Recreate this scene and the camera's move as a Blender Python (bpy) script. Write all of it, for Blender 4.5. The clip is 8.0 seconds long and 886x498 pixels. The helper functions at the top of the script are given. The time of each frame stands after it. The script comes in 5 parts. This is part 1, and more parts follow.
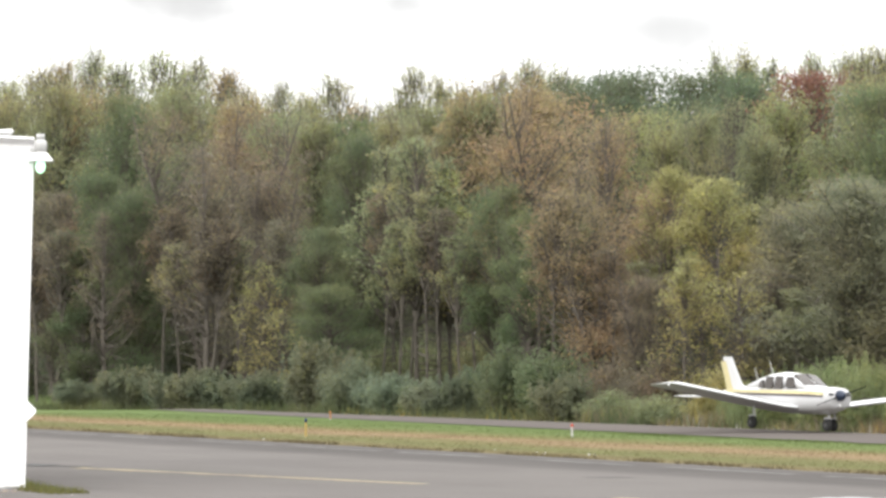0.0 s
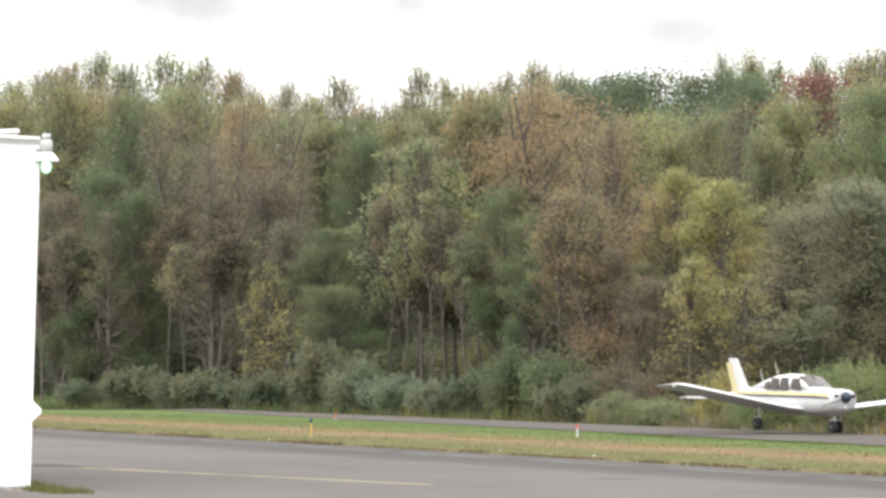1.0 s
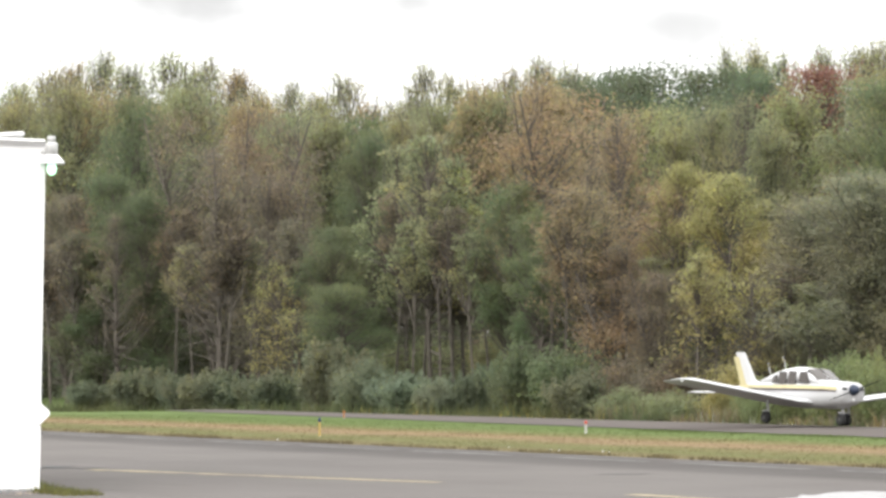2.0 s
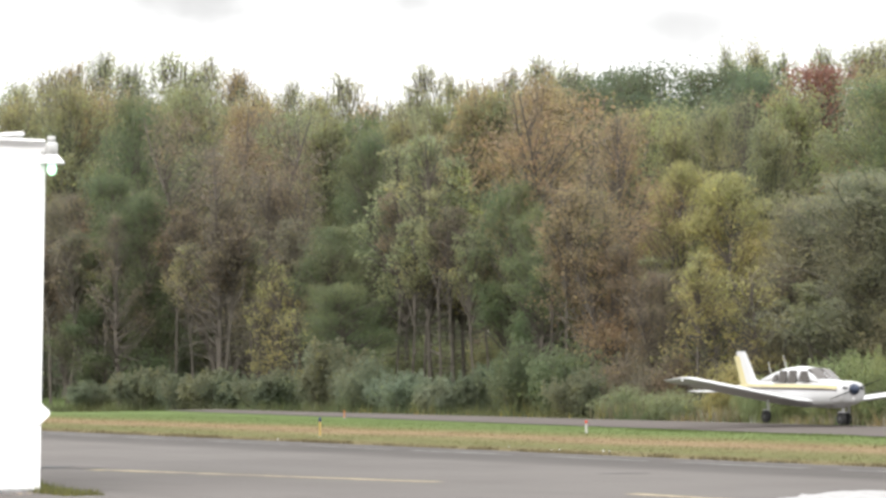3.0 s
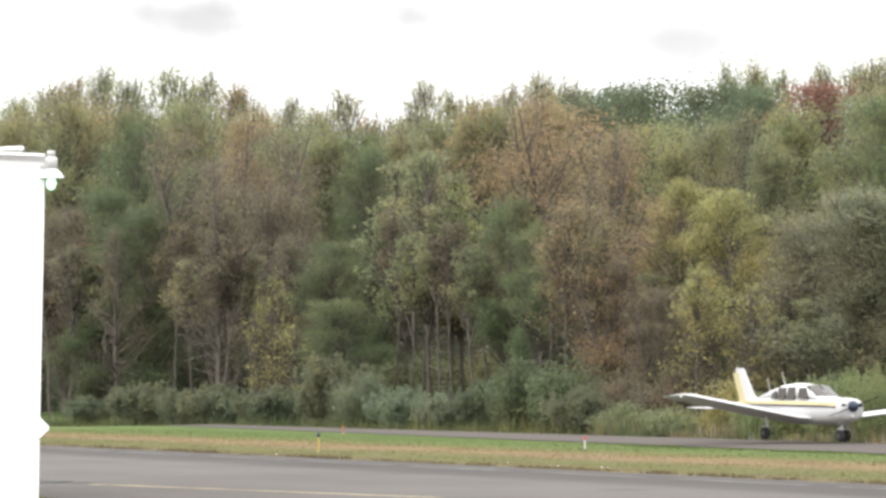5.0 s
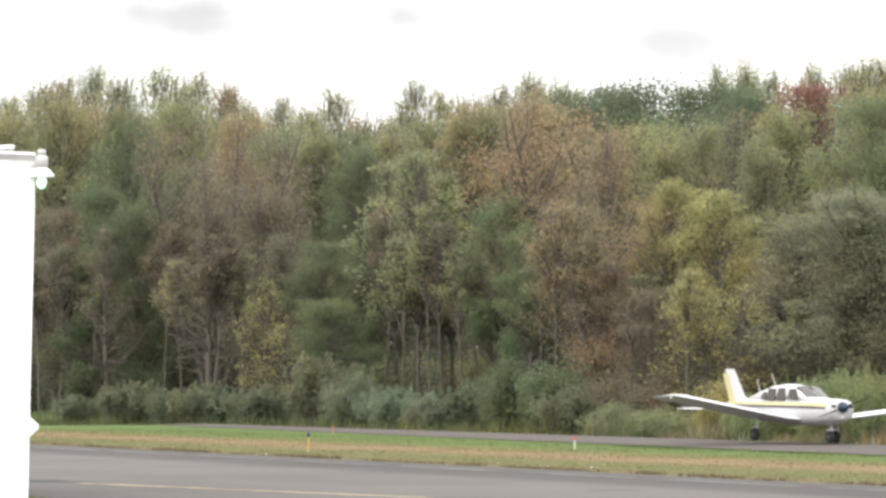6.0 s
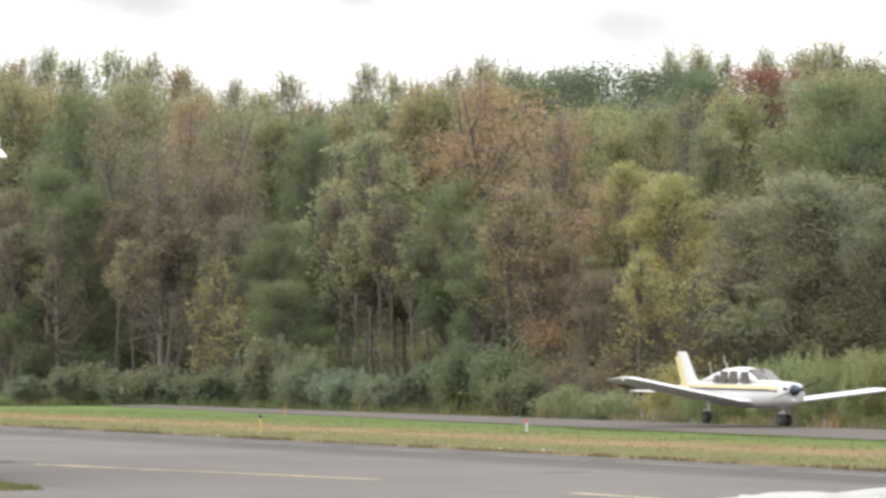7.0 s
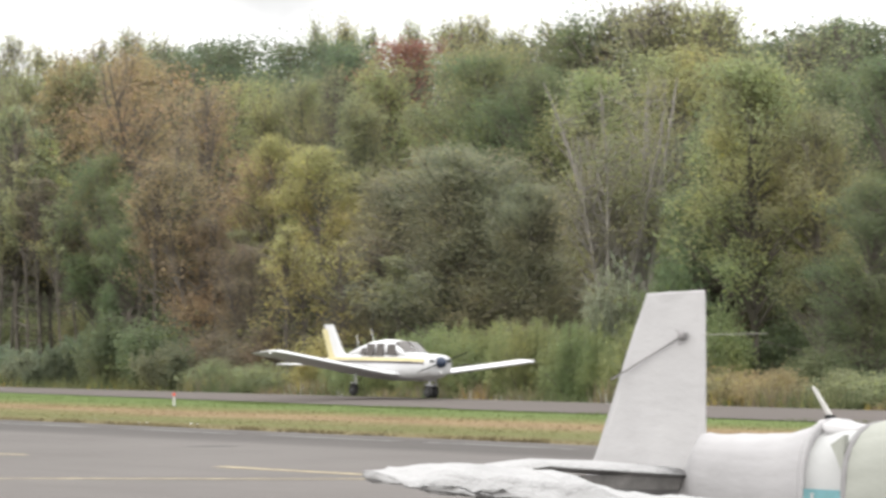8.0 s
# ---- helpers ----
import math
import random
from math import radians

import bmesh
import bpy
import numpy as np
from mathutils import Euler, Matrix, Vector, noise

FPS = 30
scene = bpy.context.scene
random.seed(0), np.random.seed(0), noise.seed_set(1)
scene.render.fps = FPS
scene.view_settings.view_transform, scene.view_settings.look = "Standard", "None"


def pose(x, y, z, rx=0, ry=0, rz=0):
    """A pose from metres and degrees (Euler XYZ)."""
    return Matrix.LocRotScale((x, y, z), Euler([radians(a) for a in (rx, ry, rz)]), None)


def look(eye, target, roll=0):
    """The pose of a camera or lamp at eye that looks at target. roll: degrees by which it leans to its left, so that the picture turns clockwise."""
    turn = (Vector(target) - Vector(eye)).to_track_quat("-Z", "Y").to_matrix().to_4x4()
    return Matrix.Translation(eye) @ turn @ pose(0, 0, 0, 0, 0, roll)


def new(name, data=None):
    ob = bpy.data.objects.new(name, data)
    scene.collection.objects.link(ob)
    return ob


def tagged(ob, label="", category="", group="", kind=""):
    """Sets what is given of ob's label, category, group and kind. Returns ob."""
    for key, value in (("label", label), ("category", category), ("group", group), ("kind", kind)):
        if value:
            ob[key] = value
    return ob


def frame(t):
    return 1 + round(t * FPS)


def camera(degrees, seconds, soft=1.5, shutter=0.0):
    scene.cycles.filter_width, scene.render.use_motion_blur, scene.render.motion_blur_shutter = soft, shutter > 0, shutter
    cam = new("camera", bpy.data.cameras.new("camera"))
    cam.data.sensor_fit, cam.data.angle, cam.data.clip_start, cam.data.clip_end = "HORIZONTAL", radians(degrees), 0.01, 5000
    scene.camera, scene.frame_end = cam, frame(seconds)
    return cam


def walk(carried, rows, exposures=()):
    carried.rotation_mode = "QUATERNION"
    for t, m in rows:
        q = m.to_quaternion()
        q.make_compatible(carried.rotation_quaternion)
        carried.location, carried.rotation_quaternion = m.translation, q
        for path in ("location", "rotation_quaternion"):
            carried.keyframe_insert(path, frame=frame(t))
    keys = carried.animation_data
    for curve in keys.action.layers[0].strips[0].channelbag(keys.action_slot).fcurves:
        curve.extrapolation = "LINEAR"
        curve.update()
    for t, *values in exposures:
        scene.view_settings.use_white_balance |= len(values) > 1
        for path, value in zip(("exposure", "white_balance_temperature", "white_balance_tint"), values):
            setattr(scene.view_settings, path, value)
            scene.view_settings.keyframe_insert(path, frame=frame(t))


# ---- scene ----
cam = camera(13.0, 8.0, soft=3.0, shutter=0.2)
EYE = 2.3
# seconds, yaw, pitch, lean: the camera stands in one spot, held in the hand, and swings to its right at the end
ROWS = [
    (0.0, 0.0, 1.490, 0.0), (0.5, 0.015, 1.493, 0.175), (1.0, 0.080, 1.501, -0.128), (1.5, 0.182, 1.479, 0.404),
    (3.0, 0.195, 1.460, 0.624), (3.5, 0.206, 1.476, 0.293), (4.0, 0.202, 1.528, 0.352), (4.5, 0.195, 1.691, 0.455),
    (6.0, 0.032, 1.690, 0.285), (6.5, -0.046, 1.590, 0.141), (6.7, -0.11, 1.54, 0.10), (6.9, -0.39, 1.46, 0.04),
    (7.0, -0.671, 1.422, 0.12), (7.5, -3.315, 1.214, 0.02), (8.0, -5.865, 1.003, 0.436),
]
walk(cam, [(t, pose(0, 0, EYE, 90 + pitch, lean, yaw)) for t, yaw, pitch, lean in ROWS],
     exposures=[(0.0, 0.95), (6.5, 0.95), (7.5, 0.89), (8.0, 0.94)])

# ---- light: a bright overcast sky with thin grey patches ----
SUN_EL, SUN_AZ = radians(24), radians(212)
world = bpy.data.worlds.new("overcast")
scene.world = world
world.use_nodes = True
wn, wl = world.node_tree.nodes, world.node_tree.links
bg = wn["Background"]
sky = wn.new("ShaderNodeTexSky")
sky.sky_type, sky.sun_disc = "NISHITA", False
sky.sun_elevation, sky.sun_rotation = SUN_EL, SUN_AZ
wtc = wn.new("ShaderNodeTexCoord")
wmap = wn.new("ShaderNodeMapping")
wmap.inputs["Scale"].default_value = (9, 9, 26)
wnoise = wn.new("ShaderNodeTexNoise")
wnoise.inputs["Scale"].default_value, wnoise.inputs["Detail"].default_value = 2.2, 4
wramp = wn.new("ShaderNodeValToRGB")
wramp.color_ramp.elements[0].position, wramp.color_ramp.elements[0].color = 0.34, (9.5, 9.5, 9.45, 1)
wramp.color_ramp.elements[1].position, wramp.color_ramp.elements[1].color = 0.56, (12, 12, 12, 1)
wmix = wn.new("ShaderNodeMix")
wmix.data_type = "RGBA"
wmix.inputs["Factor"].default_value = 0.985
wl.new(wtc.outputs["Generated"], wmap.inputs["Vector"])
wl.new(wmap.outputs["Vector"], wnoise.inputs["Vector"])
wl.new(wnoise.outputs["Fac"], wramp.inputs["Fac"])
wl.new(sky.outputs["Color"], wmix.inputs["A"])
wl.new(wramp.outputs["Color"], wmix.inputs["B"])
wsep = wn.new("ShaderNodeSeparateXYZ")                  # an overcast sky is brighter overhead than at the horizon
wl.new(wtc.outputs["Generated"], wsep.inputs["Vector"])
wgrad = wn.new("ShaderNodeMapRange")
wgrad.inputs["To Min"].default_value, wgrad.inputs["To Max"].default_value = 0.45, 1.35
wl.new(wsep.outputs["Z"], wgrad.inputs["Value"])
wnoise2 = wn.new("ShaderNodeTexNoise")
wnoise2.inputs["Scale"].default_value, wnoise2.inputs["Detail"].default_value = 30, 4
wl.new(wtc.outputs["Generated"], wnoise2.inputs["Vector"])


def cloud(side, up, wide, tall, thin, before):
    """A thin grey cloud low over the wood; before: the brightness that it dims."""
    d = wn.new("ShaderNodeVectorMath")
    d.operation = "SUBTRACT"
    d.inputs[1].default_value = (side, 1, up)
    wl.new(wtc.outputs["Generated"], d.inputs[0])
    m = wn.new("ShaderNodeVectorMath")
    m.operation = "MULTIPLY"
    m.inputs[1].default_value = (1 / wide, 1, 1 / tall)
    wl.new(d.outputs["Vector"], m.inputs[0])
    ln = wn.new("ShaderNodeVectorMath")
    ln.operation = "LENGTH"
    wl.new(m.outputs["Vector"], ln.inputs[0])
    ad = wn.new("ShaderNodeMath")
    ad.operation = "MULTIPLY_ADD"
    ad.inputs[1].default_value = 1.6
    wl.new(wnoise2.outputs["Fac"], ad.inputs[0])
    wl.new(ln.outputs["Value"], ad.inputs[2])
    r = wn.new("ShaderNodeMapRange")
    r.interpolation_type = "SMOOTHSTEP"
    r.inputs["From Min"].default_value, r.inputs["From Max"].default_value = 0.7, 2.1
    r.inputs["To Min"].default_value = thin
    wl.new(ad.outputs[0], r.inputs["Value"])
    p = wn.new("ShaderNodeMath")
    p.operation = "MULTIPLY"
    wl.new(before, p.inputs[0])
    wl.new(r.outputs["Result"], p.inputs[1])
    return p.outputs[0]


dim = cloud(-0.066, 0.090, 0.052, 0.013, 0.46, wgrad.outputs["Result"])
dim = cloud(-0.0067, 0.089, 0.011, 0.007, 0.56, dim)
dim = cloud(0.058, 0.083, 0.045, 0.013, 0.48, dim)
wshade = wn.new("ShaderNodeVectorMath")
wshade.operation = "SCALE"
wl.new(wmix.outputs["Result"], wshade.inputs[0])
wl.new(dim, wshade.inputs["Scale"])
wl.new(wshade.outputs["Vector"], bg.inputs["Color"])
bg.inputs["Strength"].default_value = 0.156
sun = new("sun", bpy.data.lights.new("sun", "SUN"))
sun.data.energy, sun.data.angle, sun.data.color = 0.9, radians(30), (1.0, 0.96, 0.9)
sun.matrix_world = look((40 * math.sin(SUN_AZ), 40 * math.cos(SUN_AZ), 40 * math.tan(SUN_EL)), (0, 0, 0))


# ---- materials ----
def material(name, rough=0.8, metal=0.0):
    m = bpy.data.materials.new(name)
    m.use_nodes = True
    p = m.node_tree.nodes["Principled BSDF"]
    p.inputs["Roughness"].default_value, p.inputs["Metallic"].default_value = rough, metal
    return m, m.node_tree.nodes, m.node_tree.links, p


def mixed(nodes, links, fac, a, b, mode="MIX"):
    """A colour mix; fac, a and b are sockets or values."""
    n = nodes.new("ShaderNodeMix")
    n.data_type, n.blend_type = "RGBA", mode
    for key, v in (("Factor", fac), ("A", a), ("B", b)):
        if isinstance(v, bpy.types.NodeSocket):
            links.new(v, n.inputs[key])
        else:
            n.inputs[key].default_value = v if key == "Factor" else (*v[:3], 1)
    return n.outputs["Result"]


def ramped(nodes, links, value, stops):
    n = nodes.new("ShaderNodeValToRGB")
    r = n.color_ramp
    for k, (pos, c) in enumerate(stops):
        e = r.elements[0] if k == 0 else r.elements[len(r.elements) - 1] if k == len(stops) - 1 else r.elements.new(pos)
        e.position, e.color = pos, (*((c, c, c) if isinstance(c, (int, float)) else c), 1)
    links.new(value, n.inputs["Fac"])
    return n.outputs["Color"]


def noised(nodes, links, scale, detail=4, stretch=(1, 1, 1), turn=0.0, rough=0.6):
    c = nodes.new("ShaderNodeTexCoord")
    m = nodes.new("ShaderNodeMapping")
    m.inputs["Scale"].default_value, m.inputs["Rotation"].default_value = stretch, (0, 0, turn)
    m.vector_type = "TEXTURE" if turn else "POINT"
    if turn:
        m.inputs["Scale"].default_value = [1 / s for s in stretch]
    n = nodes.new("ShaderNodeTexNoise")
    n.inputs["Scale"].default_value, n.inputs["Detail"].default_value, n.inputs["Roughness"].default_value = scale, detail, rough
    links.new(c.outputs["Object"], m.inputs["Vector"])
    links.new(m.outputs["Vector"], n.inputs["Vector"])
    return n.outputs["Fac"]


def bumped(nodes, links, p, height, strength, distance=0.02):
    b = nodes.new("ShaderNodeBump")
    b.inputs["Strength"].default_value, b.inputs["Distance"].default_value = strength, distance
    links.new(height, b.inputs["Height"])
    links.new(b.outputs["Normal"], p.inputs["Normal"])


def plain(name, colour, rough=0.6, metal=0.0, grime=0.15, scale=3.0, bump=0.1):
    """Paint or cloth with stains at two scales."""
    m, n, l, p = material(name, rough, metal)
    dark = [c * (1 - grime * 2) for c in colour]
    big = ramped(n, l, noised(n, l, scale, 5), [(0.3, 0.0), (0.7, 1.0)])
    p.inputs["Specular IOR Level"].default_value = 0.2
    small = noised(n, l, scale * 14, 3)
    c = mixed(n, l, big, dark, colour)
    c = mixed(n, l, grime, c, small, "OVERLAY")
    l.new(c, p.inputs["Base Color"])
    bumped(n, l, p, small, bump)
    return m


def leafy(name, rough=0.65, spread=0.14, through_light=0.6):
    """Leaves: the tree's own tint, each leaf a little lighter, darker, browner or greener."""
    m, n, l, p = material(name, rough)
    info = n.new("ShaderNodeObjectInfo")
    geo = n.new("ShaderNodeNewGeometry")
    hsv = n.new("ShaderNodeHueSaturation")
    for key, lo, hi in (("Value", 1 - spread, 1 + spread), ("Hue", 0.488, 0.515)):
        r = n.new("ShaderNodeMapRange")
        r.inputs["To Min"].default_value, r.inputs["To Max"].default_value = lo, hi
        src = geo.outputs["Random Per Island"]
        if key == "Hue":
            mul = n.new("ShaderNodeMath")
            mul.operation = "MULTIPLY"
            mul.inputs[1].default_value = 37.7
            fr = n.new("ShaderNodeMath")
            fr.operation = "FRACT"
            l.new(src, mul.inputs[0])
            l.new(mul.outputs[0], fr.inputs[0])
            src = fr.outputs[0]
        l.new(src, r.inputs["Value"])
        l.new(r.outputs["Result"], hsv.inputs[key])
    patch = ramped(n, l, noised(n, l, 0.6, 4), [(0.3, (0.88, 0.92, 0.96)), (0.5, (1.0, 1.0, 1.0)), (0.7, (1.18, 1.1, 0.98))])
    wide = n.new("ShaderNodeTexNoise")                      # the turn of the year, in drifts across the wood
    wide.inputs["Scale"].default_value, wide.inputs["Detail"].default_value = 0.22, 3
    l.new(geo.outputs["Position"], wide.inputs["Vector"])
    drift = ramped(n, l, wide.outputs["Fac"], [(0.34, (0.92, 1.03, 1.02)), (0.5, (1.0, 1.0, 1.0)), (0.66, (1.15, 1.01, 0.95))])
    base = mixed(n, l, 1.0, mixed(n, l, 1.0, info.outputs["Color"], patch, "MULTIPLY"), drift, "MULTIPLY")
    fleck = ramped(n, l, fr.outputs[0], [(0.9, 0.0), (0.93, 1.0)])
    turned_leaf = mixed(n, l, 1.0, base, (1.32, 1.22, 0.85), "MULTIPLY")
    # tint greyed a little, standing in for haze over the wood
    hsv.inputs["Saturation"].default_value = 0.9
    l.new(mixed(n, l, fleck, base, turned_leaf), hsv.inputs["Color"])
    l.new(hsv.outputs["Color"], p.inputs["Base Color"])
    p.inputs["Specular IOR Level"].default_value = 0.15
    tr = n.new("ShaderNodeBsdfTranslucent")
    l.new(hsv.outputs["Color"], tr.inputs["Color"])
    mix = n.new("ShaderNodeMixShader")
    mix.inputs["Fac"].default_value = through_light
    l.new(p.outputs["BSDF"], mix.inputs[1])
    l.new(tr.outputs["BSDF"], mix.inputs[2])
    l.new(mix.outputs["Shader"], n["Material Output"].inputs["Surface"])
    return m


ALONG = radians(-64.5)                                  # the way of runway and taxiway, from x
DX, DY = math.cos(ALONG), math.sin(ALONG)
NX, NY = -DY, DX                                        # across them, away from the camera


def across_of(n, l):
    """Metres across the airfield, from the camera."""
    c = n.new("ShaderNodeTexCoord")
    d = n.new("ShaderNodeVectorMath")
    d.operation = "DOT_PRODUCT"
    d.inputs[1].default_value = (NX, NY, 0)
    l.new(c.outputs["Object"], d.inputs[0])
    return d.outputs["Value"]


def asphalt(name, tone, warm=0.0, lo=0.0, hi=60.0, bands=()):
    m, n, l, p = material(name, 0.9)
    grain = noised(n, l, 60, 3)
    streak = ramped(n, l, noised(n, l, 0.5, 5, (0.25, 2.2, 1), ALONG), [(0.3, 0.94), (0.7, 1.05)])
    stain = ramped(n, l, noised(n, l, 0.22, 5), [(0.35, 0.93), (0.6, 1.04)])
    base = (tone * (1 + warm), tone, tone * (1 - warm * 0.6))
    c = mixed(n, l, 1.0, base, streak, "MULTIPLY")
    c = mixed(n, l, 1.0, c, stain, "MULTIPLY")
    c = mixed(n, l, 0.5, c, ramped(n, l, grain, [(0.3, 0.42), (0.7, 0.58)]), "OVERLAY")
    if bands:
        mr = n.new("ShaderNodeMapRange")
        mr.inputs["From Min"].default_value, mr.inputs["From Max"].default_value = lo, hi
        l.new(across_of(n, l), mr.inputs["Value"])
        c = mixed(n, l, 1.0, c, ramped(n, l, mr.outputs["Result"], bands), "MULTIPLY")
    l.new(c, p.inputs["Base Color"])
    p.inputs["Specular IOR Level"].default_value = 0.04
    bumped(n, l, p, grain, 0.4, 0.01)
    return m


def turf(name):
    """Mown grass: green by the runway, dry and tan in the middle, olive by the taxiway."""
    m, n, l, p = material(name, 0.95)
    mr = n.new("ShaderNodeMapRange")
    mr.inputs["From Min"].default_value, mr.inputs["From Max"].default_value = 37.0, 55.0
    add = n.new("ShaderNodeMath")
    add.operation = "MULTIPLY_ADD"
    add.inputs[1].default_value = 3.4
    l.new(noised(n, l, 0.35, 5, (0.3, 1.4, 1), ALONG), add.inputs[0])
    sub = n.new("ShaderNodeMath")
    sub.operation = "SUBTRACT"
    sub.inputs[1].default_value = 1.7
    l.new(across_of(n, l), add.inputs[2])
    l.new(add.outputs[0], sub.inputs[0])
    l.new(sub.outputs[0], mr.inputs["Value"])
    c = ramped(n, l, mr.outputs["Result"], [(0.0, (0.10, 0.08, 0.048)), (0.10, (0.115, 0.095, 0.05)), (0.2, (0.098, 0.10, 0.042)), (0.28, (0.11, 0.102, 0.046)),
                                           (0.38, (0.165, 0.12, 0.07)), (0.47, (0.16, 0.118, 0.066)), (0.57, (0.112, 0.108, 0.046)), (0.70, (0.088, 0.112, 0.04)), (1.0, (0.08, 0.108, 0.038))])
    c = mixed(n, l, 0.35, c, ramped(n, l, noised(n, l, 0.9, 5, (0.35, 1.6, 1), ALONG), [(0.3, 0.3), (0.7, 0.7)]), "OVERLAY")
    c = mixed(n, l, 0.3, c, ramped(n, l, noised(n, l, 7, 5), [(0.3, 0.25), (0.7, 0.75)]), "OVERLAY")
    l.new(c, p.inputs["Base Color"])
    p.inputs["Specular IOR Level"].default_value = 0.05
    bumped(n, l, p, noised(n, l, 25, 4), 0.7, 0.05)
    return m


LEAF = leafy("leaves")
DRY = leafy("dry_leaves", 0.8, 0.2, 0.45)
BARK, bn, bl, bp = material("bark", 0.95)
bl.new(mixed(bn, bl, ramped(bn, bl, noised(bn, bl, 3, 5, (3, 3, 0.5)), [(0.3, 0.0), (0.7, 1.0)]), (0.062, 0.052, 0.043), (0.12, 0.105, 0.088)), bp.inputs["Base Color"])
bumped(bn, bl, bp, noised(bn, bl, 12, 4, (3, 3, 0.4)), 0.6, 0.03)
PALE_BARK = plain("pale_bark", (0.118, 0.105, 0.088), 0.95, 0, 0.25, 2.0, 0.4)
APRON = asphalt("worn_asphalt", 0.095, 0.09, 0, 40, [(0.0, 1.0), (0.84, 1.0), (0.87, 0.68), (0.925, 0.68), (0.94, 0.85), (1.0, 0.8)])
RUNWAY = asphalt("runway_asphalt", 0.074, 0.14)
CRACK = plain("crack_sealer", (0.035, 0.034, 0.033), 0.7)
PATCH = plain("older_asphalt_patch", (0.058, 0.055, 0.052), 0.9)
LINE = plain("worn_line_paint", (0.36, 0.30, 0.18), 0.8, 0, 0.3, 4.0)
EDGE_LINE = plain("faded_white_paint", (0.14, 0.137, 0.13), 0.85, 0, 0.3, 1.5)
TURF = turf("mown_turf")
WHITE_METAL = plain("white_painted_metal", (0.82, 0.82, 0.82), 0.45, 0, 0.04, 0.8, 0.04)
GREY_METAL = plain("grey_galvanised_metal", (0.28, 0.28, 0.28), 0.5, 0.3, 0.12)
LAMP_GREY = plain("pale_grey_enamel", (0.45, 0.45, 0.44), 0.5, 0, 0.08)
SIGN_WHITE = plain("white_sign_paint", (0.85, 0.85, 0.85), 0.5, 0, 0.03)


# ---- builders ----
def part(name, bm, mat, parent=None, label="", smooth=False):
    me = bpy.data.meshes.new(name)
    bm.to_mesh(me)
    bm.free()
    if smooth:
        for f in me.polygons:
            f.use_smooth = True
    me.materials.append(mat)
    ob = new(name, me)
    ob.parent = parent
    if label:
        tagged(ob, label)
    return ob


def raw(name, verts, faces, mat, parent=None, smooth=False):
    me = bpy.data.meshes.new(name)
    me.from_pydata([tuple(v) for v in verts], [], [tuple(f) for f in faces])
    me.materials.append(mat)
    if smooth:
        for f in me.polygons:
            f.use_smooth = True
    ob = new(name, me)
    ob.parent = parent
    return ob


def thing(name, m, label, category, group="", kind=""):
    e = new(name)
    e.empty_display_size = 0.2
    e.matrix_basis = m
    return tagged(e, label, category, group, kind)


def box(size, at=(0, 0, 0), bevel=0.0, turn=None):
    bm = bmesh.new()
    bmesh.ops.create_cube(bm, size=1.0)
    bmesh.ops.scale(bm, vec=size, verts=bm.verts)
    if bevel:
        bmesh.ops.bevel(bm, geom=bm.edges[:], offset=bevel, segments=2, affect="EDGES")
    if turn is not None:
        bmesh.ops.transform(bm, matrix=turn, verts=bm.verts)
    bmesh.ops.translate(bm, vec=at, verts=bm.verts)
    return bm


def rod(p, q, r1, r2=None, sides=10):
    """A tapered bar from p to q."""
    bm = bmesh.new()
    p, q = Vector(p), Vector(q)
    bmesh.ops.create_cone(bm, cap_ends=True, segments=sides, radius1=r1, radius2=r1 if r2 is None else r2, depth=(q - p).length)
    turn = (q - p).to_track_quat("Z", "Y").to_matrix().to_4x4()
    bmesh.ops.transform(bm, matrix=Matrix.Translation((p + q) / 2) @ turn, verts=bm.verts)
    return bm


def turned(profile, sides=20):
    """A body of revolution about z; profile: (radius, z)."""
    bm = bmesh.new()
    rings = [[bm.verts.new((max(r, 1e-4) * math.cos(2 * math.pi * i / sides), max(r, 1e-4) * math.sin(2 * math.pi * i / sides), z))
              for i in range(sides)] for r, z in profile]
    for a, b in zip(rings, rings[1:]):
        for i in range(sides):
            bm.faces.new((a[i], a[(i + 1) % sides], b[(i + 1) % sides], b[i]))
    bm.faces.new(rings[0][::-1])
    bm.faces.new(rings[-1])
    return bm


def loft(sections, closed=True):
    """Skin over rings of equal counts."""
    bm = bmesh.new()
    rings = [[bm.verts.new(p) for p in s] for s in sections]
    k = len(rings[0])
    for a, b in zip(rings, rings[1:]):
        for i in range(k):
            bm.faces.new((a[i], a[(i + 1) % k], b[(i + 1) % k], b[i]))
    if closed:
        bm.faces.new(rings[0][::-1])
        bm.faces.new(rings[-1])
    bmesh.ops.recalc_face_normals(bm, faces=bm.faces[:])
    return bm


def tubes(paths, sides=5):
    """Tapered limbs: each a list of (point, radius). Returns verts, faces."""
    V, F = [], []
    for path in paths:
        base = len(V)
        for i, (p, r) in enumerate(path):
            a = np.array(path[max(i - 1, 0)][0])
            b = np.array(path[min(i + 1, len(path) - 1)][0])
            d = (b - a) / (np.linalg.norm(b - a) + 1e-9)
            u = np.cross(d, (0.31, 0.95, 0.05))
            u /= np.linalg.norm(u) + 1e-9
            w = np.cross(d, u)
            for k in range(sides):
                t = 2 * math.pi * k / sides
                V.append(np.array(p) + r * (math.cos(t) * u + math.sin(t) * w))
        for i in range(len(path) - 1):
            for k in range(sides):
                j = (k + 1) % sides
                F.append((base + i * sides + k, base + i * sides + j, base + (i + 1) * sides + j, base + (i + 1) * sides + k))
    return V, F


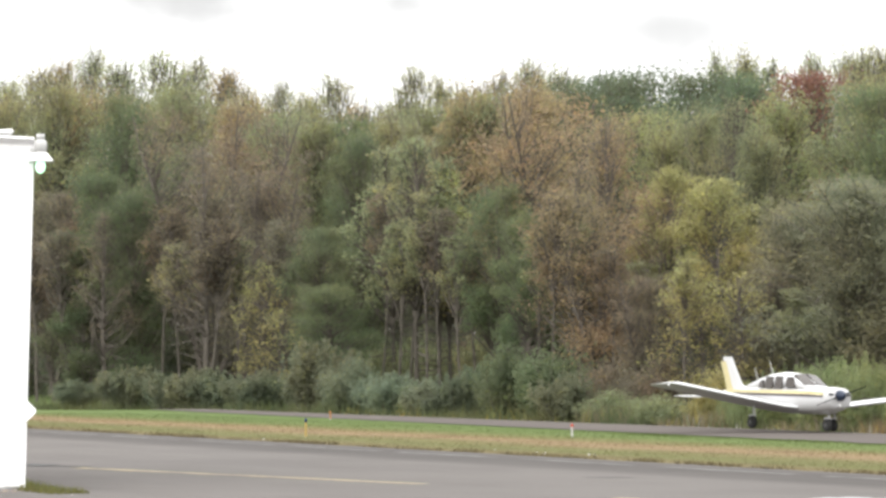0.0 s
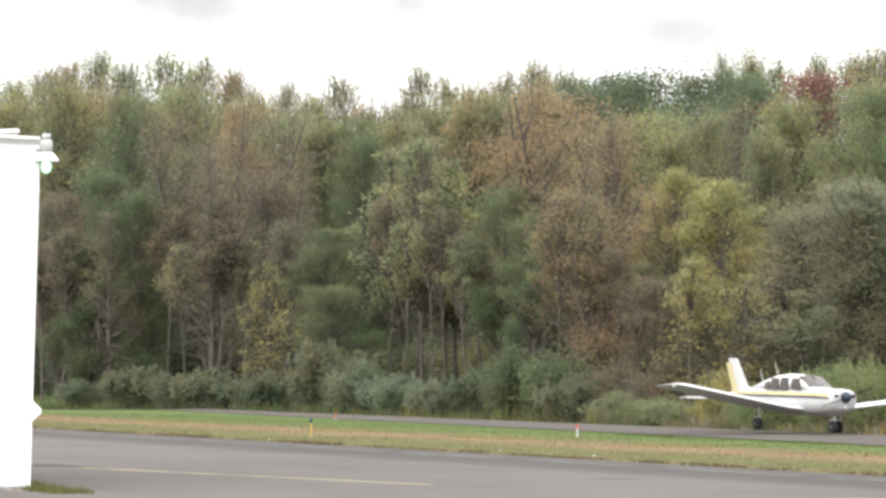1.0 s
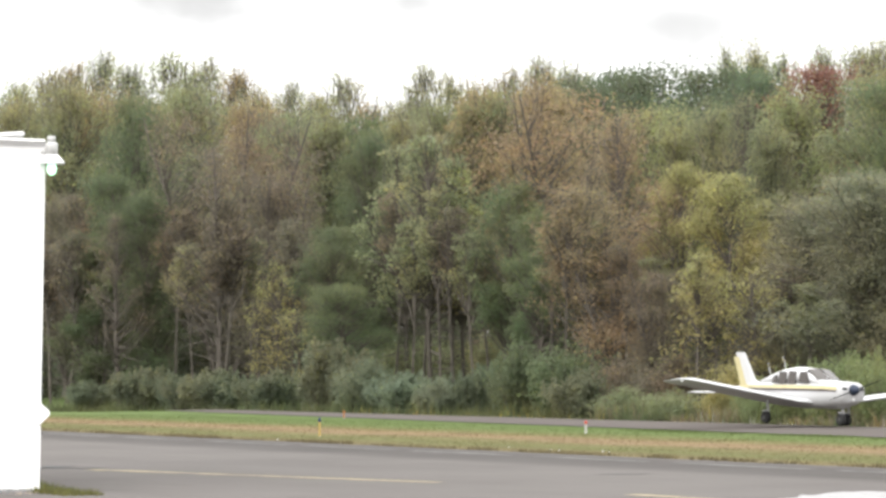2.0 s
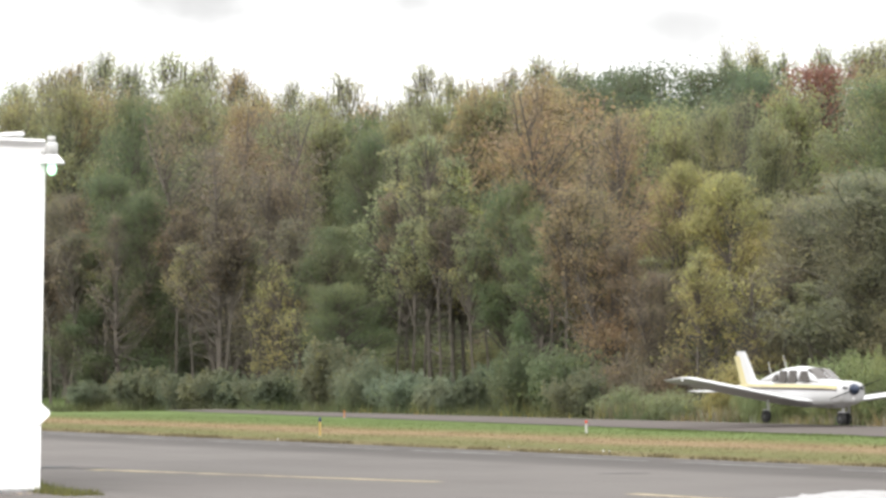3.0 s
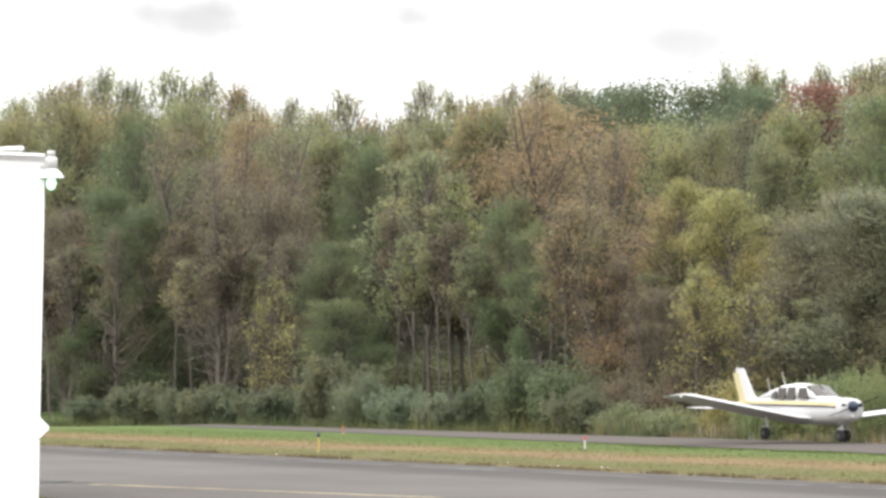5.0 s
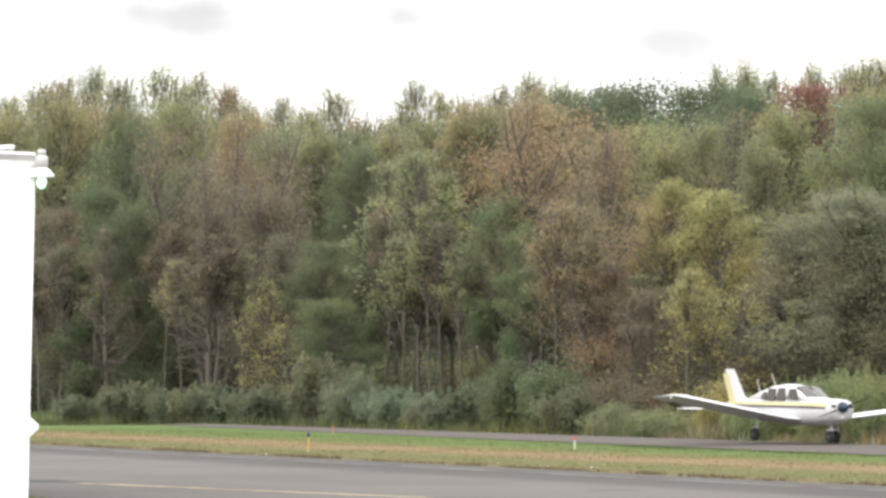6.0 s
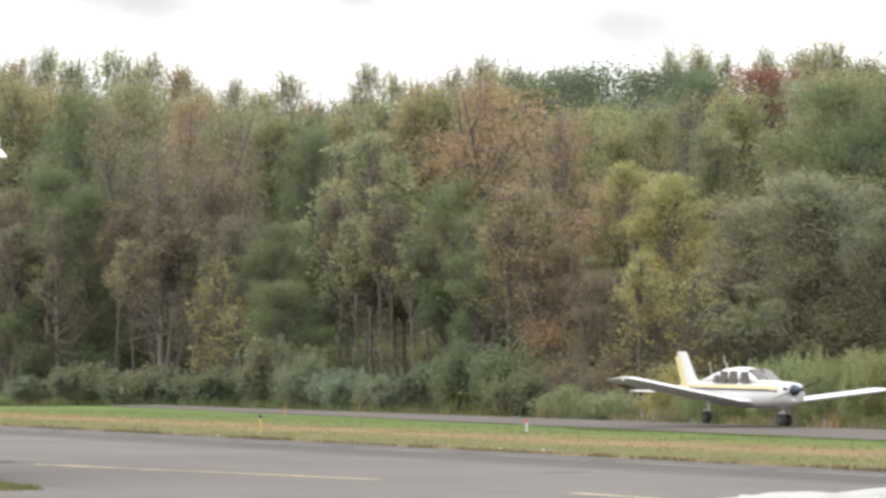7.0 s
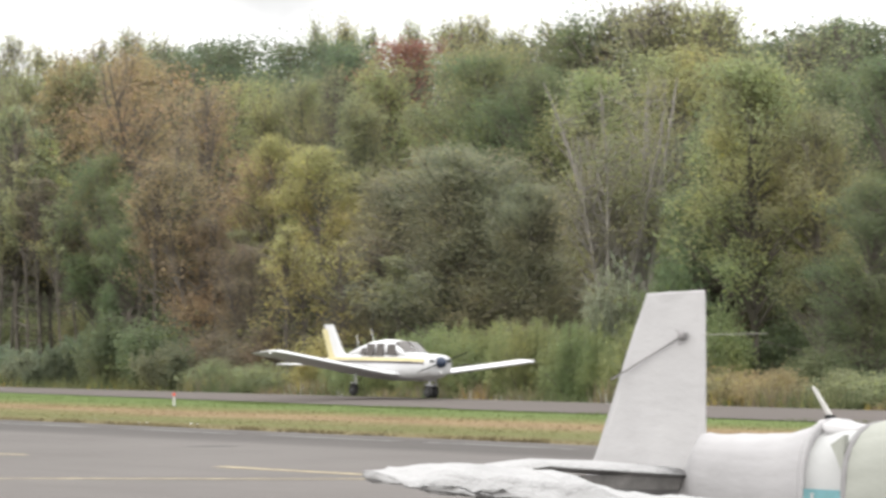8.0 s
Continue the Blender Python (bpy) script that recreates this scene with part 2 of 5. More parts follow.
def leaf_mesh(name, centres, size, rng, mat, droop=0.0, aspect=0.85):
    """Many small pointed leaves."""
    n = len(centres)
    d = rng.normal(size=(n, 3))
    d[:, 2] -= droop
    d /= np.linalg.norm(d, axis=1)[:, None]
    s = np.cross(d, rng.normal(size=(n, 3)))
    s /= np.linalg.norm(s, axis=1)[:, None] + 1e-9
    ln = size * rng.uniform(0.6, 1.4, n)[:, None]
    v = np.empty((n, 3, 3))
    v[:, 0] = centres - s * ln * aspect * 0.5
    v[:, 1] = centres + s * ln * aspect * 0.5
    v[:, 2] = centres + d * ln
    me = bpy.data.meshes.new(name)
    me.vertices.add(3 * n)
    me.vertices.foreach_set("co", v.ravel())
    me.loops.add(3 * n)
    me.loops.foreach_set("vertex_index", np.arange(3 * n, dtype=np.int32))
    me.polygons.add(n)
    me.polygons.foreach_set("loop_start", np.arange(0, 3 * n, 3, dtype=np.int32))
    me.update(calc_edges=True)
    me.materials.append(mat)
    return me


# A tree form is made once, one unit high and one unit in crown radius, then stood up at many places.
def outline(style, u):
    """Crown radius at height share u."""
    if style == "spire":
        return (0.55 + 0.45 * math.sin(min(u * 3, 1) * 1.57)) * (1 - u) ** 0.5 * 1.1 + 0.03
    if style == "oak":
        return math.sqrt(max(0.03, 1 - (1.75 * u - 0.75) ** 2))
    if style == "willow":
        return math.sqrt(max(0.02, 1 - (1.15 * u - 0.15) ** 2))
    return (0.6 + 0.5 * math.sin(math.pi * min(u * 0.95 + 0.05, 1))) * (1 - u) ** 0.34 * 1.0 + 0.03


def tree_form(seed, style, high, wide, low, clumps, leaves, leaf, clump=0.55, twigs=60, mat=None, stems=1, droop=0.0, gap=0.25, girth=1.0, shoots=0, lobes=26):
    """Meshes (trunk with limbs, crown) of a tree high metres tall with crown radius wide, bare below the share low."""
    rng = np.random.default_rng(seed)
    paths, centres, tall_share = [], [], []
    tops = []
    for k in range(stems):
        lean = rng.normal(0, 0.035 if stems == 1 else 0.16, 2)
        pts = []
        n = 9
        for i in range(n + 1):
            u = i / n
            wob = np.array([math.sin(u * 5 + k * 2 + seed), math.cos(u * 4.3 + k + seed)]) * 0.018 * high * u * (1 - u * 0.5)
            r = (0.009 if stems == 1 else 0.0075) * girth * high * (1 - u) ** 0.8 + 0.02
            pts.append((np.array([lean[0] * high * u + wob[0], lean[1] * high * u + wob[1], u * high * (0.96 if k == 0 else rng.uniform(0.93, 0.97))]), r))
        paths.append(pts)
        tops.append(pts)
    boughs = []                                            # the crown is made of boughs of unlike size, with gaps between them
    for i in range(lobes):
        u = min(1.0, (i + rng.random()) / lobes)
        boughs.append((u, i * 2.399 + rng.normal(0, 0.5), math.sqrt(rng.uniform(0.02, 0.9)), rng.uniform(0.22, 0.36) if style in ("oak", "willow") else rng.uniform(0.18, 0.38)))
    for i in range(clumps):
        u, ang, far, spread = boughs[rng.integers(lobes)]
        bx = wide * outline(style, u) * far * 0.95
        off = rng.normal(size=3)
        off *= rng.random() ** 0.4 * spread * wide / (np.linalg.norm(off) + 1e-9)
        px, py = bx * math.cos(ang) + off[0] * 1.25, bx * math.sin(ang) + off[1] * 1.25
        rad, ang = math.hypot(px, py), math.atan2(py, px)
        z = high * (low + (1 - low) * u) + off[2]
        if z > high * 0.97:
            z = high * 0.97 - (z - high * 0.97) * 1.2
        u = min(max((z / high - low) / (1 - low), 0.0), 1.0)
        st = tops[rng.integers(stems)]
        f = min(max(z / high - 0.10 * rng.uniform(0.4, 1.6) - rad / high * 0.35, 0.08), 0.95) * (len(st) - 1)
        i0 = int(f)
        root = st[i0][0] * (1 - f + i0) + st[min(i0 + 1, len(st) - 1)][0] * (f - i0)
        c = np.array([rad * math.cos(ang), rad * math.sin(ang), z])
        c[:2] += (st[min(i0 + 1, len(st) - 1)][0][:2]) * 0.7
        mid = (root + c) / 2 + np.array([0, 0, -0.03 * high * rng.uniform(-0.5, 1)]) + rng.normal(0, 0.15, 3)
        thick = 0.02 + 0.0035 * high * (1 - u)
        paths.append([(root, thick), (mid, thick * 0.6), (c, 0.012)])
        centres.append((c, root))
        tall_share.append(u)
    for i in range(twigs):
        c, root = centres[rng.integers(len(centres))]
        t = rng.uniform(0.3, 1)
        p = root + (c - root) * t
        q = p + rng.normal(0, 0.55, 3) + np.array([0, 0, 0.35])
        paths.append([(p, 0.016), ((p + q) / 2 + rng.normal(0, 0.08, 3), 0.012), (q, 0.006)])
    for i in range(int(twigs * 0.25)):
        z = high * rng.uniform(0.08, max(low, 0.15))
        ang = rng.random() * 2 * math.pi
        ln = rng.uniform(0.4, 0.9) * wide
        f = z / high * 9
        root = tops[0][int(f)][0] * (1 - f % 1) + tops[0][int(f) + 1][0] * (f % 1)
        q = root + np.array([ln * math.cos(ang), ln * math.sin(ang), rng.uniform(-0.3, 0.5) * ln])
        paths.append([(root, 0.03), ((root + q) / 2 + rng.normal(0, 0.1, 3), 0.02), (q, 0.007)])
    spray = []
    for i in range(shoots):
        u = 1 - (0.38 if shoots > 150 else 0.5) * rng.random() ** 1.2
        ang = rng.random() * 2 * math.pi
        lobe = 1.0 + 0.65 * noise.noise(Vector((math.cos(ang) * 1.6, math.sin(ang) * 1.6, u * 7 + seed)))
        rad = wide * outline(style, u) * lobe * math.sqrt(rng.random())
        b = np.array([rad * math.cos(ang), rad * math.sin(ang), high * (low + (1 - low) * u) - 0.9])
        ln = rng.uniform(0.6, 1.7)
        q = b + np.array([rng.normal(0, 0.35), rng.normal(0, 0.35), ln])
        paths.append([(b, 0.02), ((b + q) / 2, 0.013), (q, 0.006)])
        k = int(rng.uniform(6, 15) if shoots > 150 else rng.uniform(14, 34))
        w = rng.random((k, 1)) ** 0.8
        spray.append(b + (q - b) * w + rng.normal(size=(k, 3)) * (0.42 - 0.22 * w) * np.array([1, 1, 0.7]))
    V, F = tubes(paths[:stems], 7)
    for some, k in ((paths[stems:stems + clumps], 4), (paths[stems + clumps:], 3)):
        v2, f2 = tubes(some, k)
        F += [tuple(i + len(V) for i in f) for f in f2]
        V += v2
    trunk = bpy.data.meshes.new("trunk")
    trunk.from_pydata([tuple(v) for v in V], [], F)
    share = rng.uniform(gap, 1.0, len(centres)) * (1.15 - (0.3 if style == "oak" else 1.08 if shoots > 150 else 0.7) * np.array(tall_share) ** 2)
    share = (share / share.sum() * leaves).astype(int)
    pos = []
    for (c, root), k, u in zip(centres, share, tall_share):
        s = clump * rng.uniform(0.6, 1.3) * (1.15 - (0.15 if style == "oak" else 0.35) * u)
        g = rng.normal(size=(k, 3))
        g /= np.linalg.norm(g, axis=1)[:, None] + 1e-9
        g *= (rng.random((k, 1)) ** 0.52) * s * np.array([1.4, 1.4, 1.0])
        pos.append(c + g + (root - c) * (rng.random((k, 1)) ** 3) * 0.5)
    crown = leaf_mesh("crown", np.concatenate(pos + spray), leaf, rng, mat or LEAF, droop)
    return trunk, crown, high, wide


COUNT = [0]


def tree(form, x, y, high, wide, colour, label, bark=None, ground=-0.6, group="trees of the wood", category="tree", name="tree"):
    """Stand a tree form up at x, y, with its own height, crown radius and leaf tint."""
    trunk, crown, h0, w0 = form
    COUNT[0] += 1
    e = thing(name, Matrix.Translation((x, y, ground)) @ Matrix.Rotation(COUNT[0] * 2.399, 4, "Z") @ Matrix.Diagonal((wide / w0, wide / w0, high / h0, 1)),
              label, category, group)
    t = new("trunk", trunk)
    c = new("crown", crown)
    t.parent = c.parent = e
    if not trunk.materials:
        trunk.materials.append(bark or BARK)
    if bark:
        t.material_slots[0].link = "OBJECT"
        t.material_slots[0].material = bark
    c.color = (*colour, 1)
    return e


def shrub_form(seed, wide, high, leaves, leaf, upright=0.0, mat=None, lumps=26):
    """A bush of many stems, one mesh of stems and one of leaves."""
    rng = np.random.default_rng(seed)
    paths, pos = [], []
    for i in range(lumps):
        ang, rad = rng.random() * 6.283, math.sqrt(rng.random()) * wide * 0.85
        top = high * math.sqrt(max(0.08, 1 - (rad / wide) ** 2)) * rng.uniform(0.65, 1.05)
        c = np.array([rad * math.cos(ang), rad * math.sin(ang), top * 0.78])
        b = c * np.array([0.35, 0.35, 0])
        paths.append([(b, 0.03), ((b + c) / 2 + rng.normal(0, 0.06, 3), 0.02), (c + np.array([0, 0, top * 0.2]), 0.008)])
        k = leaves // lumps
        u = rng.random((k, 1)) ** 0.7
        g = rng.normal(size=(k, 3)) * np.array([wide * 0.17, wide * 0.17, high * 0.10])
        p = b + (c * np.array([1, 1, 1.2]) - b) * u + g * (1.1 - 0.75 * u * upright)
        p[:, 2] = np.abs(p[:, 2])
        pos.append(p)
        if upright:
            for j in range(5):
                s0 = c + rng.normal(0, wide * 0.12, 3)
                ht = high * rng.uniform(0.12, 0.34)
                k2 = int(leaves / lumps / 9)
                uu = rng.random((k2, 1))
                pos.append(s0 + np.array([0, 0, 1.0]) * uu * ht + rng.normal(size=(k2, 3)) * 0.07 * (1.1 - uu))
    V, F = tubes(paths, 4)
    stems = bpy.data.meshes.new("branchwork")
    stems.from_pydata([tuple(v) for v in V], [], F)
    return stems, leaf_mesh("foliage", np.concatenate(pos), leaf, rng, mat or LEAF, -0.8 * upright), high, wide


def shrub(form, x, y, high, wide, colour, label, ground=-0.58, group="shrubs along the wood", name="shrub", category="shrub"):
    stems, leaves, h0, w0 = form
    COUNT[0] += 1
    e = thing(name, Matrix.Translation((x, y, ground)) @ Matrix.Rotation(COUNT[0] * 2.399, 4, "Z") @ Matrix.Diagonal((wide / w0, wide / w0, high / h0, 1)),
              label, category, group)
    t, c = new("branchwork", stems), new("foliage", leaves)
    t.parent = c.parent = e
    if not stems.materials:
        stems.materials.append(BARK)
    c.color = (*colour, 1)
    return e


# ---- ground, runway, taxiway ----
PROFILE = [(-3000, 0), (0, 0), (37.9, 0.0), (38.1, 0.0), (44, 0.0), (50, -0.08), (54.5, -0.15), (58, -0.16), (60.6, -0.16), (66, -0.54), (68, -0.6), (120, -0.6), (3000, -0.6)]


def lie(n):
    return float(np.interp(n, [p[0] for p in PROFILE], [p[1] for p in PROFILE]))


def dip(s, n):
    """The runway sinks a little at its far end."""
    return -0.02 * min(max(0.0, -150 - s), 18) * float(np.interp(n, [46, 55, 66, 72], [0, 1, 1, 0]))


def field(s, n, up=0.0):
    """A place on the airfield: s along it, n across it."""
    return (s * DX + n * NX, s * DY + n * NY, lie(n) + dip(s, n) + up)


def strip(name, ns, s0, s1, steps, mat, up, label, category, parent=None, wavy=0.0, first=None):
    V, F = [], []
    rng = np.random.default_rng(len(name))
    for i in range(steps + 1):
        s = s0 + (s1 - s0) * i / steps
        for j, n in enumerate(ns):
            off = wavy * rng.normal() if wavy and j in (0, len(ns) - 1) else 0
            if first and j == 0:
                n = first(s)
            V.append(field(s, n + off, up))
    k = len(ns)
    for i in range(steps):
        for j in range(k - 1):
            F.append((i * k + j, (i + 1) * k + j, (i + 1) * k + j + 1, i * k + j + 1))
    ob = raw(name, V, F, mat, parent)
    return tagged(ob, label, category, kind="structure")


ground = strip("ground", sorted([p[0] for p in PROFILE] + [46, 61, 64]), -3000, 3000, 600, TURF, 0.0, "mown grass strip, green to dry tan, beside the runway", "ground")
taxiway = strip("taxiway", [-60, 0, 37.9], -190, 60, 500, APRON, 0.02, "worn grey asphalt taxiway and apron with faded lines", "taxiway", wavy=0.05)
# its near edge is overgrown, more so farther along
runway = strip("runway", [54.5, 60.55, 61, 64, 66], -320, 60, 400, RUNWAY, 0.02, "narrow grey asphalt runway with a crowned surface", "runway",
               wavy=0.06, first=lambda s: min(max(53.4 + (-85.4 - s) * 0.073, 52.4), 60.5))


def line_on(name, p, q, width, mat, up, label, pieces=1, gap=0.0, wobble=0.0):
    """A painted line from p to q on flat asphalt."""
    p, q = Vector((*p, 0)), Vector((*q, 0))
    d = (q - p).normalized()
    side = Vector((-d.y, d.x, 0)) * width / 2
    L = (q - p).length
    V, F = [], []
    rng = np.random.default_rng(int(L * 10))
    for k in range(pieces):
        a, b = L * k / pieces, L * (k + 1) / pieces - gap
        n = max(2, int((b - a) / 0.7))
        for i in range(n + 1):
            c = p + d * (a + (b - a) * i / n)
            c.z = up
            w1, w2 = 1 + wobble * rng.normal(), 1 + wobble * rng.normal()
            V += [c - side * w1, c + side * w2]
            if i < n:
                o = len(V) - 2
                F.append((o, o + 2, o + 3, o + 1))
    ob = raw(name, V, F, mat)
    return tagged(ob, label, "line", kind="structure")


# ---- the wood ----
YELLOW_GREEN, OLIVE, DEEP_GREEN, MID_GREEN = (0.29, 0.305, 0.14), (0.22, 0.232, 0.122), (0.128, 0.152, 0.08), (0.15, 0.183, 0.09)
RUSSET, RUST, TAWNY, GOLD = (0.175, 0.147, 0.104), (0.245, 0.184, 0.108), (0.275, 0.226, 0.118), (0.285, 0.268, 0.108)
GREY_GREEN, RED_LEAF, SAGE, SILVER, LIME = (0.202, 0.20, 0.128), (0.225, 0.112, 0.085), (0.165, 0.19, 0.122), (0.205, 0.23, 0.155), (0.215, 0.25, 0.112)
OAK_GREEN = (0.108, 0.135, 0.08)
# last two: leaf tints with the wood's shade put into the colour
GLARE_OLIVE, LEAF_GREEN, SHADE_BROWN, SHADE_GREEN = (0.30, 0.305, 0.17), (0.235, 0.258, 0.118), (0.15, 0.13, 0.096), (0.118, 0.134, 0.084)
ASH_BARK = plain("ash_grey_bark", (0.22, 0.205, 0.18), 0.95, 0, 0.2, 2.0, 0.4)
SPIRE_A = tree_form(11, "tall", 18, 2.5, 0.25, 180, 10000, 0.10, 0.45, 60, gap=0.05, shoots=230)
SPIRE_B = tree_form(12, "spire", 18, 2.7, 0.30, 160, 9500, 0.10, 0.45, 60, gap=0.05, shoots=210)
SPIRE_C = tree_form(14, "tall", 18, 2.5, 0.35, 160, 9500, 0.10, 0.45, 60, gap=0.05, shoots=250)
OAK_A = tree_form(21, "oak", 15, 2.8, 0.18, 320, 30000, 0.10, 0.6, 30, gap=0.35)
OAK_B = tree_form(22, "oak", 15, 2.8, 0.2, 320, 29000, 0.10, 0.6, 30, gap=0.35, lobes=22)
TALL_A = tree_form(31, "tall", 15, 2.9, 0.38, 200, 19000, 0.11, 0.5, 70, gap=0.1, shoots=90)
TALL_B = tree_form(32, "oak", 15, 2.9, 0.36, 190, 19000, 0.11, 0.5, 70, gap=0.1, shoots=90, lobes=20)
STEM = tree_form(33, "oak", 13, 3.0, 0.40, 180, 22000, 0.11, 0.5, 70, gap=0.1, girth=0.9, shoots=30, lobes=30)
CONIFER = tree_form(41, "tall", 14, 2.4, 0.10, 180, 22000, 0.12, 0.5, 30, droop=0.6, gap=0.2)
TWIGGY_A = tree_form(51, "tall", 14, 2.6, 0.30, 200, 17000, 0.095, 0.75, 260, mat=DRY, stems=3, gap=0.1, girth=0.8, lobes=40)
TWIGGY_B = tree_form(52, "tall", 13, 2.4, 0.26, 180, 15000, 0.095, 0.75, 240, mat=DRY, stems=2, gap=0.1, girth=0.8, lobes=36)
SPARSE = tree_form(61, "tall", 12, 1.4, 0.46, 90, 3800, 0.12, 0.35, 100, gap=0.1, girth=0.6)
WISPY = tree_form(62, "oak", 7, 1.4, 0.30, 70, 1200, 0.11, 0.32, 60, gap=0.05, girth=0.5)
POLE = tree_form(63, "tall", 13, 1.3, 0.66, 50, 2400, 0.13, 0.4, 70, gap=0.1, girth=0.5)
LIMBED = tree_form(53, "tall", 14, 2.6, 0.34, 60, 2600, 0.10, 0.5, 150, gap=0.1, girth=1.1, lobes=24)
POLE_B = tree_form(64, "tall", 13, 1.3, 0.62, 50, 2400, 0.13, 0.4, 70, gap=0.1, girth=0.42)
SLIM = tree_form(71, "oak", 9, 1.5, 0.42, 110, 13000, 0.085, 0.4, 40, gap=0.1, lobes=12)
WILLOW = tree_form(81, "willow", 8, 2.6, 0.14, 330, 60000, 0.062, 0.42, 60, droop=0.5, gap=0.4, lobes=60)
MULTI = tree_form(91, "tall", 12, 2.0, 0.50, 90, 5200, 0.10, 0.5, 160, stems=6, gap=0.1, girth=1.3)
BUSH_A = shrub_form(101, 1.4, 1.9, 12000, 0.085)
BUSH_B = shrub_form(102, 1.4, 1.9, 12000, 0.085, lumps=32)
WAND = shrub_form(103, 1.2, 1.8, 11000, 0.075, upright=1.0)
THICKET_A = shrub_form(104, 1.5, 1.9, 26000, 0.05, upright=0.3, lumps=44)
THICKET_B = shrub_form(105, 1.5, 1.9, 26000, 0.05, upright=0.3, lumps=50)
# far rank, thin tops against the sky; its olive is paled for sky glare
tree(SPIRE_A, -35.73, 291.3, 22.80, 6.37, GLARE_OLIVE, "tall slender tree with thinning olive leaves, paled for sky glare")
tree(SPIRE_B, -32.52, 290.9, 22.99, 4.55, YELLOW_GREEN, "tall slender tree turning yellow-green", PALE_BARK)
tree(SPIRE_C, -29.06, 280.1, 23.25, 3.94, GLARE_OLIVE, "tall slender tree with thinning olive leaves, paled for sky glare")
tree(SPIRE_A, -27.51, 281.7, 23.86, 3.70, TAWNY, "tall slender tree turning rusty tawny", PALE_BARK)
tree(SPIRE_B, -24.99, 276.9, 24.15, 3.89, GLARE_OLIVE, "tall slender tree with thinning olive leaves, paled for sky glare")
tree(SPIRE_C, -21.51, 257.9, 22.09, 3.38, GLARE_OLIVE, "tall slender tree with thinning olive leaves, paled for sky glare", PALE_BARK)
tree(SPIRE_A, -18.10, 249.6, 22.13, 3.74, YELLOW_GREEN, "tall slender tree turning yellow-green")
tree(SPIRE_B, -16.86, 264.2, 22.72, 4.13, GLARE_OLIVE, "tall slender tree with thinning olive leaves, paled for sky glare", PALE_BARK)
tree(SPIRE_C, -13.62, 245.4, 20.66, 3.53, TAWNY, "tall slender tree turning rusty tawny")
tree(SPIRE_A, -11.88, 241.2, 19.03, 3.39, GLARE_OLIVE, "tall slender tree with thinning olive leaves, paled for sky glare", PALE_BARK)
tree(SPIRE_B, -10.61, 254.5, 20.47, 2.86, GLARE_OLIVE, "tall slender tree with thinning olive leaves, paled for sky glare")
tree(SPIRE_C, -8.29, 238.6, 18.68, 2.98, YELLOW_GREEN, "tall slender tree turning yellow-green", PALE_BARK)
tree(SPIRE_A, -6.78, 243.1, 20.14, 3.49, GLARE_OLIVE, "tall slender tree with thinning olive leaves, paled for sky glare")
tree(SPIRE_B, -4.85, 231.5, 17.44, 3.26, TAWNY, "tall slender tree turning rusty tawny", PALE_BARK)
tree(SPIRE_C, -3.16, 231.4, 17.70, 3.25, GLARE_OLIVE, "tall slender tree with thinning olive leaves, paled for sky glare")
tree(SPIRE_A, -1.62, 217.9, 18.86, 2.72, GLARE_OLIVE, "tall slender tree with thinning olive leaves, paled for sky glare", PALE_BARK)
tree(SPIRE_B, -0.07, 224.8, 18.58, 2.67, YELLOW_GREEN, "tall slender tree turning yellow-green")
tree(SPIRE_C, 1.25, 226.9, 18.40, 2.84, GLARE_OLIVE, "tall slender tree with thinning olive leaves, paled for sky glare", PALE_BARK)
tree(SPIRE_A, 3.01, 216.0, 18.35, 3.24, TAWNY, "tall slender tree turning rusty tawny")
tree(SPIRE_B, 4.91, 216.6, 18.95, 3.38, GLARE_OLIVE, "tall slender tree with thinning olive leaves, paled for sky glare", PALE_BARK)
tree(SPIRE_C, 6.41, 212.0, 18.24, 3.31, GLARE_OLIVE, "tall slender tree with thinning olive leaves, paled for sky glare")
# dark oaks of the far rank
tree(OAK_A, 7.72, 203.5, 17.22, 3.87, OAK_GREEN, "broad oak with dense dark green leaves")
tree(OAK_B, 9.81, 213.6, 18.43, 4.28, OAK_GREEN, "broad oak with dense dark green leaves")
tree(OAK_A, 11.37, 206.9, 18.30, 4.28, OAK_GREEN, "broad oak with dense dark green leaves")
tree(OAK_B, 12.77, 197.9, 17.45, 3.97, OAK_GREEN, "broad oak with dense dark green leaves")
tree(OAK_A, 14.19, 189.2, 16.60, 3.93, OAK_GREEN, "broad oak with dense dark green leaves")
tree(OAK_B, 22.22, 189.9, 16.75, 4.92, OAK_GREEN, "broad oak with dense dark green leaves")
tree(OAK_A, 22.81, 180.4, 15.56, 4.05, OAK_GREEN, "broad oak with dense dark green leaves")
tree(OAK_B, 31.16, 168.0, 15.31, 4.06, OAK_GREEN, "broad oak with dense dark green leaves")
tree(OAK_A, 33.01, 167.5, 15.27, 4.05, OAK_GREEN, "broad oak with dense dark green leaves")
tree(OAK_B, 34.36, 161.2, 15.67, 4.45, OAK_GREEN, "broad oak with dense dark green leaves")
tree(OAK_A, 36.29, 161.5, 15.34, 4.46, OAK_GREEN, "broad oak with dense dark green leaves")
tree(OAK_B, 8.9, 209.0, 16.6, 3.91, OAK_GREEN, "broad oak with dense dark green leaves")
tree(OAK_A, 11.9, 201.0, 16.2, 3.91, OAK_GREEN, "broad oak with dense dark green leaves")
tree(OAK_B, 13.6, 195.0, 15.8, 3.91, OAK_GREEN, "broad oak with dense dark green leaves")
tree(OAK_A, 15.6, 193.0, 15.4, 3.74, OAK_GREEN, "broad oak with dense dark green leaves")
tree(OAK_B, 18.6, 193.5, 15.6, 3.74, OAK_GREEN, "broad oak with dense dark green leaves")
